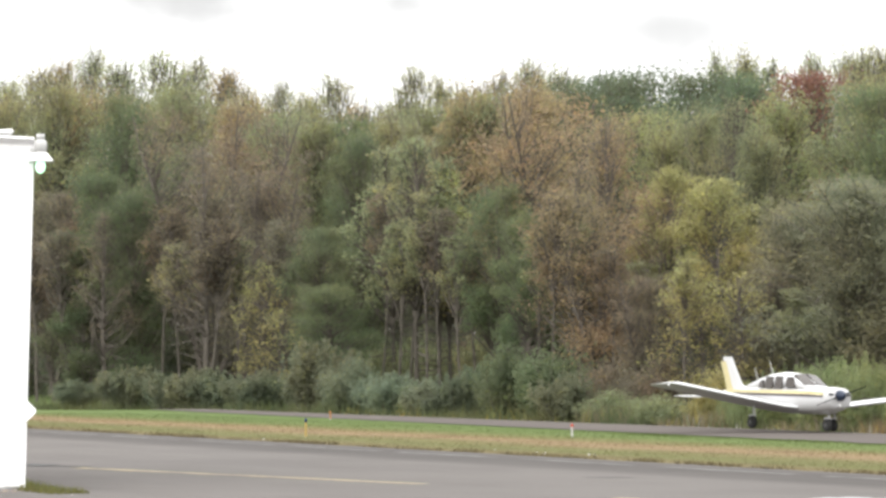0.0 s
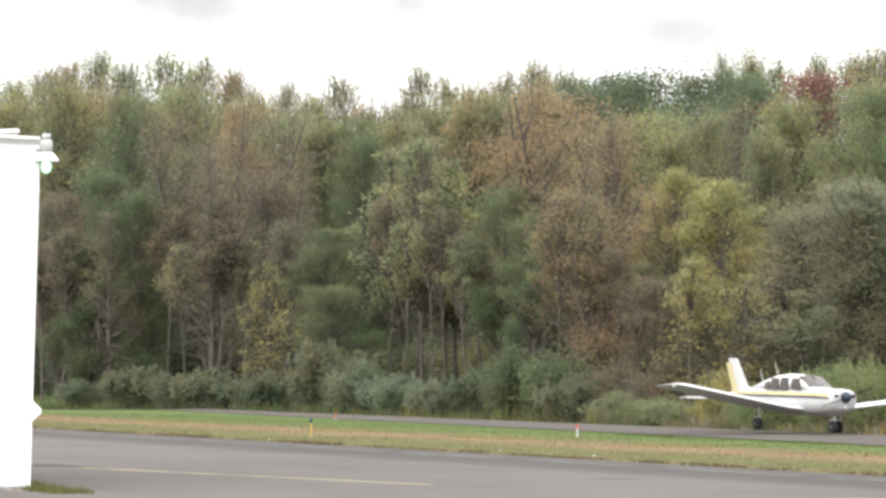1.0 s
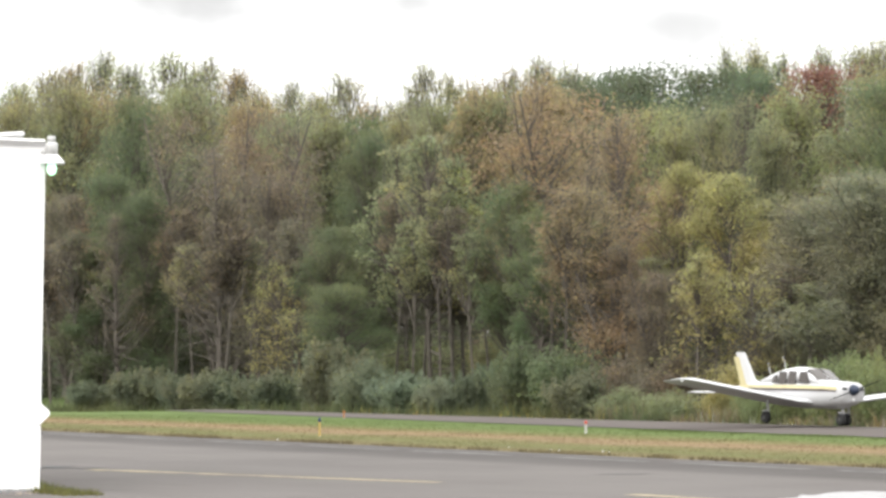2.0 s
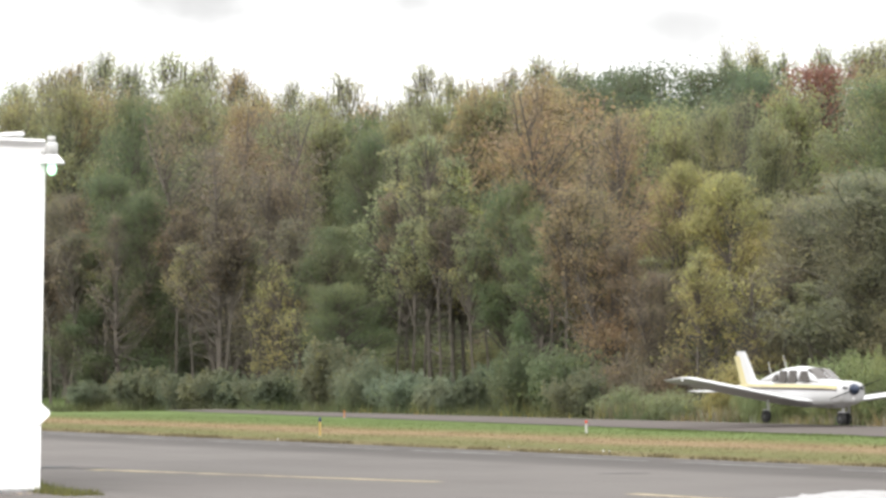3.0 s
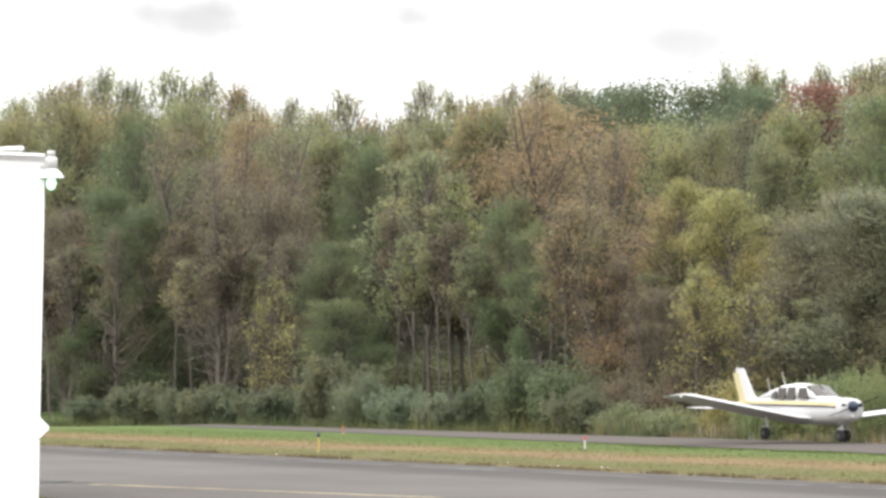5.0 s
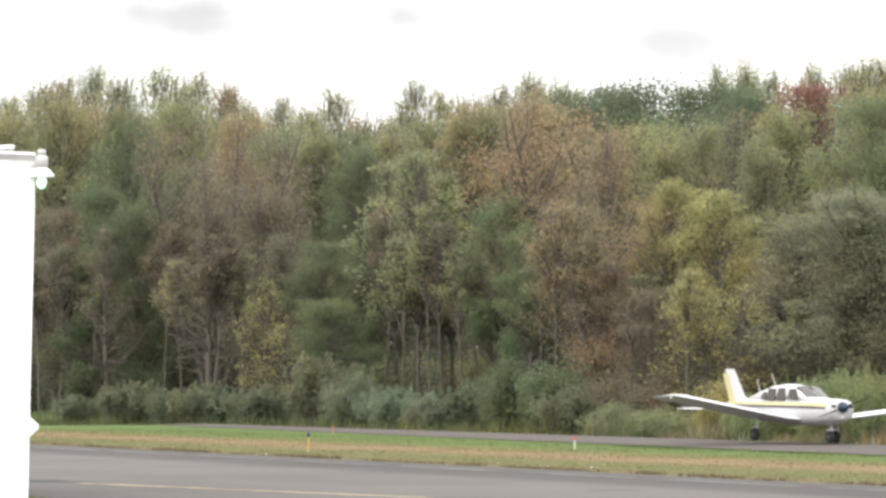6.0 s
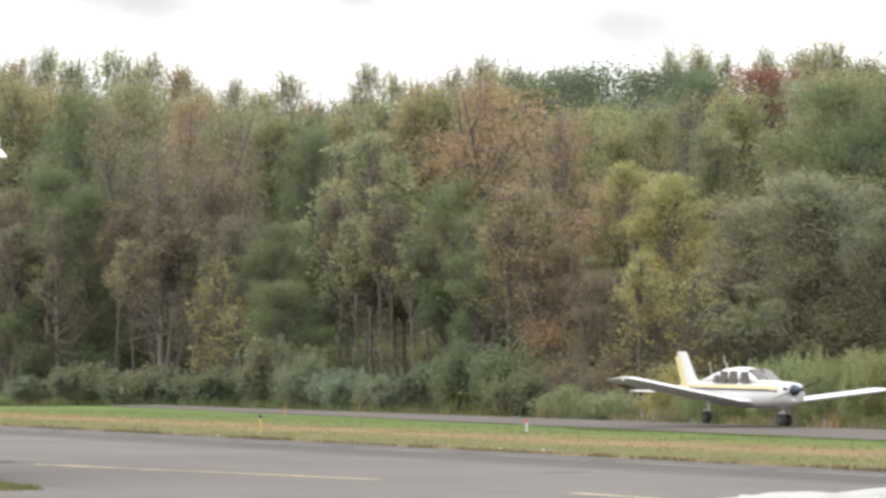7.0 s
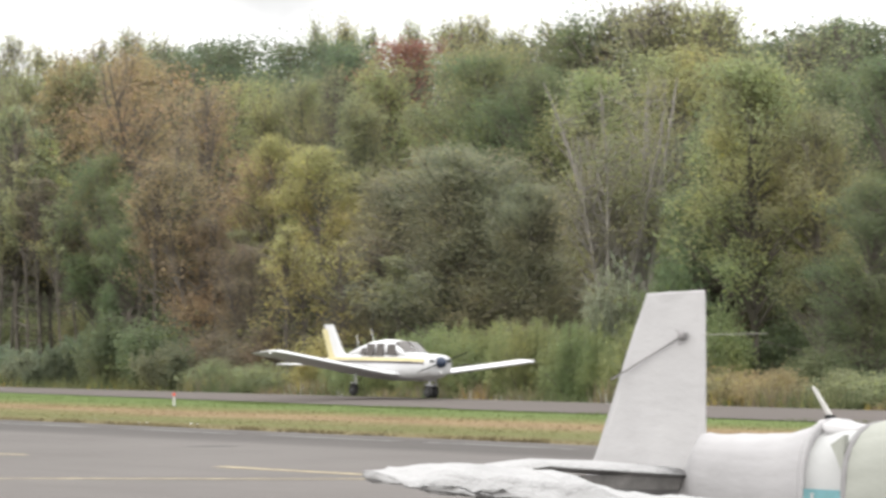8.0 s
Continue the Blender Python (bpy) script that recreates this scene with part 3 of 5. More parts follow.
# pale spires and one red tree among them
tree(SPIRE_B, 14.45, 203.8, 18.36, 2.29, YELLOW_GREEN, "tall slender tree turning yellow-green", PALE_BARK)
tree(SPIRE_C, 16.12, 206.9, 18.84, 2.59, YELLOW_GREEN, "tall slender tree turning yellow-green", PALE_BARK)
tree(SPIRE_A, 16.78, 199.7, 17.91, 2.37, YELLOW_GREEN, "tall slender tree turning yellow-green", PALE_BARK)
tree(SPIRE_B, 19.30, 202.4, 18.34, 2.66, YELLOW_GREEN, "tall slender tree turning yellow-green", PALE_BARK)
tree(SPIRE_C, 20.67, 198.6, 18.20, 2.48, YELLOW_GREEN, "tall slender tree turning yellow-green", PALE_BARK)
tree(SPIRE_A, 20.30, 186.7, 17.55, 2.10, YELLOW_GREEN, "tall slender tree turning yellow-green", PALE_BARK)
tree(SPIRE_B, 21.01, 185.8, 17.32, 2.32, YELLOW_GREEN, "tall slender tree turning yellow-green", PALE_BARK)
tree(SPIRE_C, 22.28, 184.5, 16.71, 2.59, YELLOW_GREEN, "tall slender tree turning yellow-green", PALE_BARK)
tree(OAK_B, 17.0, 184.9, 16.6, 2.9, RED_LEAF, "round tree turning dark red")
# tall trees of the far right
tree(SPIRE_A, 22.44, 168.5, 15.76, 3.69, OLIVE, "tall tree with thinning olive leaves")
# dark tint stands for the shaded gap between crowns
tree(TALL_A, 22.56, 160.9, 15.60, 3.77, DEEP_GREEN, "tall tree tinted dark green for a shaded gap")
tree(SPIRE_C, 24.31, 159.9, 15.87, 4.00, OLIVE, "tall tree with thinning olive leaves")
tree(SPIRE_A, 24.72, 154.5, 15.74, 3.62, OLIVE, "tall tree with thinning olive leaves")
tree(TALL_A, 26.07, 154.5, 15.48, 3.62, OLIVE, "tall tree with thinning olive leaves")
tree(SPIRE_C, 26.67, 151.5, 15.28, 3.31, YELLOW_GREEN, "tall tree with thinning olive leaves")
tree(SPIRE_A, 29.61, 144.9, 13.96, 3.62, OLIVE, "tall tree with thinning olive leaves")
# middle rank
tree(TALL_A, -28.92, 260.4, 20.23, 3.97, OLIVE, "leafy tree of the wood, dull olive")
tree(TALL_B, -24.96, 247.5, 20.09, 4.05, OLIVE, "leafy tree of the wood, dull olive")
tree(TALL_A, -22.89, 252.4, 19.89, 5.52, TAWNY, "half-bare tree with rusty tawny leaves")
tree(TALL_B, -18.52, 238.6, 18.26, 3.90, OLIVE, "leafy tree of the wood, dull olive")
tree(TALL_A, -17.28, 240.6, 18.92, 5.26, OLIVE, "leafy tree of the wood, dull olive")
tree(TALL_B, -15.30, 231.8, 19.01, 3.79, OLIVE, "leafy tree of the wood, dull olive")
tree(TALL_A, -11.66, 226.5, 17.65, 3.70, TAWNY, "half-bare tree with rusty tawny leaves")
tree(TALL_B, -9.03, 218.7, 16.66, 3.58, OLIVE, "leafy tree of the wood, dull olive")
tree(TALL_A, -6.82, 209.4, 15.78, 3.20, OLIVE, "leafy tree of the wood, dull olive")
tree(TALL_B, -5.01, 210.3, 15.68, 3.21, MID_GREEN, "leafy green tree of the wood")
tree(TALL_A, -2.53, 207.4, 15.65, 3.17, OLIVE, "leafy tree of the wood, dull olive")
tree(TALL_B, -0.70, 201.2, 15.86, 3.07, OLIVE, "leafy tree of the wood, dull olive")
tree(TALL_A, 1.01, 193.0, 15.75, 2.95, TAWNY, "half-bare tree with rusty tawny leaves")
tree(TALL_B, 2.71, 194.1, 16.10, 3.17, OLIVE, "leafy tree of the wood, dull olive")
tree(TALL_A, 4.27, 188.5, 16.00, 3.08, TAWNY, "half-bare tree with rusty tawny leaves")
tree(TALL_B, 9.54, 184.4, 14.51, 3.46, LEAF_GREEN, "leafy yellow-green tree of the wood")
tree(TALL_A, 10.38, 178.0, 13.46, 2.33, LEAF_GREEN, "leafy yellow-green tree of the wood")
tree(TALL_B, 11.62, 175.4, 13.94, 2.37, OLIVE, "leafy tree of the wood, dull olive")
tree(SPIRE_A, 12.95, 172.6, 14.02, 1.88, OLIVE, "leafy tree of the wood, dull olive")
tree(TALL_A, 13.59, 166.6, 12.54, 2.18, OLIVE, "leafy tree of the wood, dull olive")
tree(TALL_A, 15.33, 176.9, 14.68, 3.2, LEAF_GREEN, "leafy yellow-green tree of the wood")
tree(OAK_A, 18.5, 168.2, 14.93, 3.3, OLIVE, "leafy tree of the wood, dull olive")
# unlike greens of the next four stand for shaded gaps and lit crowns
tree(OAK_B, 18.79, 160.4, 14.14, 3.15, MID_GREEN, "leafy green tree of the wood")
tree(OAK_A, 20.14, 152.9, 12.95, 3.00, DEEP_GREEN, "dense dark green tree of the wood")
tree(OAK_B, 21.67, 149.7, 12.73, 2.77, LEAF_GREEN, "leafy yellow-green tree of the wood")
tree(OAK_A, 24.40, 144.0, 13.20, 3.14, LEAF_GREEN, "leafy yellow-green tree of the wood")
tree(OAK_B, 25.72, 136.5, 11.67, 2.98, MID_GREEN, "leafy green tree of the wood")
tree(OAK_A, 27.11, 133.6, 11.68, 2.91, DEEP_GREEN, "dense dark green tree of the wood")
tree(OAK_B, 27.75, 127.6, 11.66, 2.78, DEEP_GREEN, "dense dark green tree of the wood")
# front rank along the edge of the wood
tree(TALL_B, -17.40, 213.0, 17.14, 2.79, DEEP_GREEN, "tall dense dark green tree")
tree(OAK_B, -18.12, 209.9, 12.66, 2.75, DEEP_GREEN, "dense dark green tree with full crown")
tree(OAK_A, -16.00, 204.3, 11.51, 2.23, DEEP_GREEN, "dense dark green tree of middle height")
tree(CONIFER, -19.24, 208.7, 8.97, 2.35, DEEP_GREEN, "low dark green tree with drooping boughs")
tree(TWIGGY_A, -12.25, 204.5, 15.98, 3.90, RUSSET, "large half-bare tree with russet brown twigs")
tree(TWIGGY_B, -9.38, 196.2, 12.31, 2.85, RUSSET, "half-bare tree with russet brown twigs")
tree(TWIGGY_B, -22.08, 220.5, 12.20, 2.40, RUSSET, "half-bare tree with russet brown twigs")
tree(WISPY, -8.62, 184.2, 7.13, 1.35, GOLD, "small slender tree with sparse golden yellow leaves")
tree(WISPY, -9.27, 184.4, 5.85, 1.0, GOLD, "small slender tree with sparse golden yellow leaves")
tree(WISPY, -7.51, 180.7, 4.87, 1.18, GOLD, "small slender tree with sparse golden yellow leaves")
tree(OAK_A, -4.02, 191.9, 13.92, 2.16, DEEP_GREEN, "dark green tree inside the edge of the wood")
tree(OAK_B, -5.29, 183.0, 8.88, 2.06, DEEP_GREEN, "dark green tree inside the edge of the wood")
tree(OAK_A, -4.74, 177.2, 5.99, 2.25, MID_GREEN, "small leafy green tree")
tree(SPARSE, -2.26, 179.0, 12.52, 2.02, OLIVE, "slender tree, bare below, sparse olive leaves", PALE_BARK)
tree(SPARSE, -1.11, 174.2, 12.65, 1.96, OLIVE, "slender tree, bare below, sparse olive leaves", PALE_BARK)
tree(SPARSE, -0.30, 174.9, 11.29, 1.75, GOLD, "slender tree, bare below, sparse golden leaves", PALE_BARK)
tree(SPARSE, 0.41, 175.7, 11.84, 1.60, OLIVE, "slender tree, bare below, sparse olive leaves")
tree(TALL_B, 2.45, 166.8, 10.17, 2.12, MID_GREEN, "leafy green tree with low boughs")
tree(TALL_A, 3.56, 162.1, 8.79, 1.77, MID_GREEN, "leafy green tree with low boughs")
tree(TWIGGY_A, 4.99, 170.7, 14.56, 3.57, RUST, "large tree with thin russet and orange leaves", PALE_BARK)
tree(TWIGGY_B, 6.53, 162.8, 13.08, 2.51, RUST, "tree with thin russet leaves")
tree(TWIGGY_A, 6.90, 155.1, 9.44, 2.54, RUST, "half-bare tree with russet brown twigs")
tree(TWIGGY_B, 8.00, 150.5, 5.96, 1.64, RUSSET, "low half-bare tree with russet twigs")
tree(SLIM, 9.05, 155.2, 10.30, 1.35, GOLD, "tree with feathery golden green foliage")
tree(SLIM, 10.54, 149.8, 9.61, 1.69, GOLD, "tree with feathery golden green foliage")
tree(WISPY, 8.94, 146.2, 6.09, 1.65, GOLD, "small tree with sparse golden leaves")
tree(WISPY, 9.62, 143.6, 4.99, 1.30, GOLD, "small tree with sparse golden leaves")
tree(WISPY, 11.09, 142.8, 5.85, 1.51, GOLD, "small tree with golden green leaves")
tree(WISPY, 10.72, 142.9, 5.39, 1.04, GOLD, "small tree with golden green leaves")
tree(WILLOW, 13.3, 147.1, 8.63, 2.6, GREY_GREEN, "wide grey-green willow-like tree")
tree(WILLOW, 15.4, 142.3, 9.40, 4.75, GREY_GREEN, "wide rounded grey-green willow-like tree")
tree(WILLOW, 17.82, 140.2, 7.92, 3.0, GREY_GREEN, "wide grey-green willow-like tree")
tree(MULTI, 20.10, 130.9, 11.46, 2.26, OLIVE, "many-stemmed tree with pale bare limbs", ASH_BARK)
tree(MULTI, 19.38, 131.3, 9.39, 1.67, GREY_GREEN, "many-stemmed tree with pale bare limbs", ASH_BARK)
tree(STEM, 22.95, 123.8, 11.35, 3.0, LEAF_GREEN, "leafy yellow-green tree with pale trunk", PALE_BARK)
tree(TALL_B, 22.26, 127.5, 9.57, 1.85, MID_GREEN, "leafy green tree at the edge of the wood")
tree(TALL_B, 24.80, 122.2, 9.65, 2.00, OLIVE, "leafy olive tree at the edge of the wood")
tree(OAK_A, 24.63, 115.6, 7.27, 1.89, DEEP_GREEN, "leafy green tree at the edge of the wood")
tree(OAK_B, 21.22, 127.4, 6.97, 1.62, MID_GREEN, "small leafy green tree")
tree(POLE, 4.42, 156.8, 9.51, 1.14, RUST, "slender pale-stemmed tree with few russet leaves", PALE_BARK)
tree(POLE, 3.75, 159.4, 8.00, 0.87, OLIVE, "slender pale-stemmed tree with few olive leaves", PALE_BARK)
tree(POLE, -19.78, 208.7, 9.57, 1.71, RUSSET, "slender tree with few brown leaves")
tree(POLE, -11.64, 191.7, 9.59, 1.74, RUSSET, "slender tree with few brown leaves")
tree(POLE, -22.65, 217.1, 9.21, 1.58, RUSSET, "slender tree with few brown leaves")
tree(WISPY, 9.25, 144.4, 4.47, 1.18, GOLD, "small slender tree with few golden leaves")
tree(POLE, -21.52, 215.9, 12.00, 1.41, RUSSET, "slender bare-stemmed tree with few brown leaves", PALE_BARK)
tree(POLE_B, -18.86, 208.0, 8.95, 1.36, OLIVE, "slender bare-stemmed tree with few olive leaves")
tree(POLE, -14.70, 202.7, 10.56, 1.33, RUSSET, "slender bare-stemmed tree with few brown leaves")
tree(POLE_B, -13.39, 197.6, 8.65, 1.29, OLIVE, "slender bare-stemmed tree with few olive leaves", PALE_BARK)
tree(POLE, -10.97, 192.6, 10.74, 1.26, RUSSET, "slender bare-stemmed tree with few brown leaves")
tree(POLE_B, -10.07, 193.0, 8.79, 1.26, OLIVE, "slender bare-stemmed tree with few olive leaves")
tree(POLE, -7.31, 184.9, 9.35, 1.21, RUSSET, "slender bare-stemmed tree with few brown leaves", PALE_BARK)
tree(POLE_B, -6.35, 185.2, 8.28, 1.21, OLIVE, "slender bare-stemmed tree with few olive leaves")
tree(POLE, -2.88, 176.8, 10.35, 1.16, RUSSET, "slender bare-stemmed tree with few brown leaves")
tree(POLE_B, -1.96, 172.5, 8.92, 1.13, OLIVE, "slender bare-stemmed tree with few olive leaves", PALE_BARK)
tree(POLE, -1.58, 175.2, 11.05, 1.15, RUSSET, "slender bare-stemmed tree with few brown leaves")
tree(POLE_B, -0.69, 169.9, 10.31, 1.11, OLIVE, "slender bare-stemmed tree with few olive leaves")
tree(POLE, 0.02, 169.5, 9.31, 1.11, RUSSET, "slender bare-stemmed tree with few brown leaves", PALE_BARK)
tree(POLE_B, 0.75, 166.8, 8.23, 1.09, OLIVE, "slender bare-stemmed tree with few olive leaves")
tree(POLE, 1.62, 168.5, 7.80, 1.10, RUSSET, "slender bare-stemmed tree with few brown leaves")
tree(POLE_B, 5.56, 156.8, 8.37, 1.03, OLIVE, "slender bare-stemmed tree with few olive leaves", PALE_BARK)
tree(POLE, 6.56, 153.5, 7.14, 1.00, RUSSET, "slender bare-stemmed tree with few brown leaves")
tree(POLE_B, 7.71, 153.4, 6.69, 1.00, OLIVE, "slender bare-stemmed tree with few olive leaves")
tree(POLE, 11.90, 144.6, 6.05, 0.95, RUSSET, "slender bare-stemmed tree with few brown leaves", PALE_BARK)
tree(POLE_B, 12.87, 141.4, 5.37, 0.93, OLIVE, "slender bare-stemmed tree with few olive leaves")
tree(LIMBED, -11.7, 191.8, 13.5, 2.5, RUSSET, "bare-limbed tree with few brown leaves")
tree(LIMBED, -17.6, 203.0, 10.5, 2.4, RUSSET, "bare-limbed tree with few brown leaves")
tree(LIMBED, 5.2, 158.5, 11.0, 2.6, RUST, "bare-limbed grey tree with few russet leaves", PALE_BARK)
tree(POLE_B, 8.95, 143.8, 6.6, 0.9, GOLD, "dark-stemmed tree with few golden leaves")
# undergrowth in the shade; its brown and green are darkened to hold that shade
shrub(BUSH_A, -26.90, 250.2, 5.63, 2.62, SHADE_GREEN, "green undergrowth bush, tinted dark for the shade of the wood")
shrub(BUSH_B, -23.19, 241.7, 4.60, 2.53, SHADE_GREEN, "dull green undergrowth bush, tinted dark for the shade of the wood")
shrub(BUSH_A, -18.37, 222.0, 5.14, 2.32, SHADE_BROWN, "brown undergrowth bush, tinted dark for the shade of the wood")
shrub(BUSH_B, -16.65, 228.7, 4.43, 2.39, SHADE_GREEN, "green undergrowth bush, tinted dark for the shade of the wood")
shrub(BUSH_A, -13.62, 212.7, 4.96, 2.23, SHADE_GREEN, "dull green undergrowth bush, tinted dark for the shade of the wood")
shrub(BUSH_B, -10.63, 207.4, 5.25, 2.17, SHADE_BROWN, "brown undergrowth bush, tinted dark for the shade of the wood")
shrub(BUSH_A, -9.90, 215.7, 4.64, 2.26, SHADE_GREEN, "green undergrowth bush, tinted dark for the shade of the wood")
shrub(BUSH_B, -7.02, 201.6, 4.67, 2.11, SHADE_GREEN, "dull green undergrowth bush, tinted dark for the shade of the wood")
shrub(BUSH_A, -4.74, 201.8, 5.84, 2.11, SHADE_BROWN, "brown undergrowth bush, tinted dark for the shade of the wood")
shrub(BUSH_B, -1.41, 192.7, 6.27, 2.02, SHADE_GREEN, "green undergrowth bush, tinted dark for the shade of the wood")
shrub(BUSH_A, -0.45, 186.8, 4.74, 1.95, SHADE_GREEN, "dull green undergrowth bush, tinted dark for the shade of the wood")
shrub(BUSH_B, 2.66, 182.7, 4.16, 1.91, SHADE_BROWN, "brown undergrowth bush, tinted dark for the shade of the wood")
shrub(BUSH_A, 4.54, 172.7, 5.43, 1.81, SHADE_GREEN, "green undergrowth bush, tinted dark for the shade of the wood")
shrub(BUSH_B, 5.89, 171.6, 5.96, 1.80, SHADE_GREEN, "dull green undergrowth bush, tinted dark for the shade of the wood")
shrub(BUSH_A, 7.36, 167.9, 4.79, 1.76, SHADE_BROWN, "brown undergrowth bush, tinted dark for the shade of the wood")
shrub(BUSH_B, 8.71, 167.3, 4.29, 1.75, SHADE_GREEN, "green undergrowth bush, tinted dark for the shade of the wood")
shrub(BUSH_A, 11.33, 162.7, 4.21, 1.70, SHADE_GREEN, "dull green undergrowth bush, tinted dark for the shade of the wood")
shrub(BUSH_B, 12.59, 163.8, 4.92, 1.71, SHADE_BROWN, "brown undergrowth bush, tinted dark for the shade of the wood")
shrub(BUSH_A, 14.21, 160.0, 4.81, 1.67, SHADE_GREEN, "green undergrowth bush, tinted dark for the shade of the wood")
shrub(BUSH_B, 15.75, 154.2, 4.84, 1.61, SHADE_GREEN, "dull green undergrowth bush, tinted dark for the shade of the wood")
shrub(BUSH_A, 16.75, 150.3, 5.26, 1.57, SHADE_BROWN, "brown undergrowth bush, tinted dark for the shade of the wood")
shrub(BUSH_B, 18.61, 149.8, 4.77, 1.57, SHADE_GREEN, "green undergrowth bush, tinted dark for the shade of the wood")
shrub(BUSH_A, 19.12, 149.2, 4.95, 1.56, SHADE_GREEN, "dull green undergrowth bush, tinted dark for the shade of the wood")
shrub(BUSH_B, 20.46, 147.1, 4.59, 1.54, SHADE_BROWN, "brown undergrowth bush, tinted dark for the shade of the wood")
shrub(BUSH_A, 21.45, 142.7, 4.53, 1.49, SHADE_GREEN, "green undergrowth bush, tinted dark for the shade of the wood")
shrub(BUSH_B, 23.49, 141.8, 4.96, 1.48, SHADE_GREEN, "dull green undergrowth bush, tinted dark for the shade of the wood")
shrub(BUSH_A, 23.50, 132.8, 5.35, 1.39, SHADE_BROWN, "brown undergrowth bush, tinted dark for the shade of the wood")
shrub(BUSH_B, 24.85, 132.6, 3.93, 1.39, SHADE_GREEN, "green undergrowth bush, tinted dark for the shade of the wood")
shrub(BUSH_A, 25.86, 131.4, 4.48, 1.38, SHADE_GREEN, "dull green undergrowth bush, tinted dark for the shade of the wood")
shrub(BUSH_B, 26.90, 129.9, 4.88, 1.36, SHADE_BROWN, "brown undergrowth bush, tinted dark for the shade of the wood")
shrub(BUSH_A, 28.03, 127.7, 4.87, 1.34, SHADE_GREEN, "green undergrowth bush, tinted dark for the shade of the wood")
for x, y, h in ((-4.2, 183.5, 3.4), (-2.6, 180.0, 3.0), (-1.2, 178.5, 3.5), (0.5, 177.0, 3.1), (1.9, 174.0, 3.6), (3.2, 171.0, 3.2)):
    shrub(BUSH_B, x, y, h, 1.7, OLIVE, "olive undergrowth bush among the bare stems")
# shrubs along the runway
shrub(WAND, -18.67, 199.4, 1.43, 1.74, SAGE, "grey-green shrub at the edge of the wood")
shrub(WAND, -15.46, 192.7, 2.18, 1.95, SAGE, "grey-green shrub at the edge of the wood")
shrub(WAND, -13.13, 186.6, 1.81, 1.46, SAGE, "grey-green shrub at the edge of the wood")
shrub(WAND, -10.98, 183.3, 2.11, 1.98, SAGE, "grey-green shrub at the edge of the wood")
shrub(WAND, -8.52, 178.1, 2.05, 1.86, SAGE, "grey-green shrub at the edge of the wood")
shrub(WAND, -5.33, 171.5, 3.41, 2.09, SAGE, "tall grey-green shrub with upright shoots at the edge of the wood")
shrub(BUSH_A, -3.99, 167.5, 2.41, 1.46, SAGE, "grey-green shrub at the edge of the wood")
shrub(WAND, -2.24, 163.8, 2.00, 1.77, SILVER, "silvery green shrub at the edge of the wood")
shrub(WAND, -0.44, 160.0, 1.74, 1.40, SILVER, "silvery green shrub at the edge of the wood")
shrub(WAND, 0.95, 159.4, 2.27, 1.33, SAGE, "grey-green shrub at the edge of the wood")
shrub(BUSH_A, 2.72, 154.6, 3.02, 1.67, DEEP_GREEN, "rounded dark green shrub at the edge of the wood")
shrub(BUSH_B, 4.41, 151.0, 2.98, 1.98, DEEP_GREEN, "rounded dark green shrub at the edge of the wood")
shrub(WAND, 4.65, 148.2, 2.10, 1.42, SAGE, "grey-green shrub at the edge of the wood")
shrub(BUSH_B, 6.62, 148.7, 2.50, 1.69, RUSSET, "brown withering shrub at the edge of the wood")
shrub(BUSH_A, 8.07, 145.7, 2.51, 1.52, RUSSET, "brown withering shrub at the edge of the wood")
shrub(BUSH_A, 6.43, 144.5, 1.34, 1.51, OLIVE, "low olive shrub at the edge of the wood")
shrub(BUSH_B, 8.11, 140.9, 1.28, 1.48, OLIVE, "low olive shrub at the edge of the wood")
shrub(BUSH_A, 9.86, 139.6, 2.13, 1.34, GOLD, "yellow flowering shrub at the edge of the wood")
shrub(THICKET_B, 10.83, 136.4, 1.63, 1.43, LIME, "bright green shrub at the edge of the wood")
shrub(THICKET_A, 12.25, 134.6, 2.12, 1.64, LIME, "bright green shrub at the edge of the wood")
shrub(THICKET_B, 13.54, 131.9, 2.41, 1.73, LIME, "bright green shrub at the edge of the wood")
shrub(THICKET_A, 14.77, 129.3, 2.52, 1.69, LIME, "bright green shrub at the edge of the wood")
shrub(THICKET_B, 15.96, 126.8, 2.56, 1.66, LIME, "bright green shrub at the edge of the wood")
shrub(THICKET_A, 17.18, 124.3, 2.51, 1.63, LIME, "bright green shrub at the edge of the wood")
shrub(BUSH_B, 18.67, 125.8, 4.56, 1.32, SILVER, "silvery green shrub at the edge of the wood")
shrub(THICKET_A, 18.74, 121.0, 2.35, 1.48, LIME, "bright green shrub at the edge of the wood")
shrub(BUSH_B, 19.64, 117.9, 1.59, 1.34, TAWNY, "low withering tan shrub at the edge of the wood")
shrub(BUSH_A, 20.24, 124.8, 4.44, 1.63, MID_GREEN, "leafy green shrub in the shade of the wood")
shrub(BUSH_B, 20.64, 115.8, 1.25, 1.41, TAWNY, "low withering tan shrub at the edge of the wood")
shrub(BUSH_A, 21.72, 113.6, 1.23, 1.39, TAWNY, "low withering tan shrub at the edge of the wood")
shrub(BUSH_A, 21.5, 123.0, 3.2, 1.25, LEAF_GREEN, "leafy green shrub in the shade of the wood")
shrub(BUSH_B, 24.3, 124.5, 3.0, 1.8, DEEP_GREEN, "dark leafy shrub in the shade of the wood")
shrub(BUSH_B, 23.59, 115.5, 1.91, 1.61, DEEP_GREEN, "dark leafy shrub at the edge of the wood")
shrub(BUSH_A, 22.99, 110.9, 1.24, 1.35, OLIVE, "low olive shrub at the edge of the wood")
shrub(BUSH_B, 24.05, 109.9, 1.17, 1.53, OLIVE, "olive shrub at the edge of the wood")


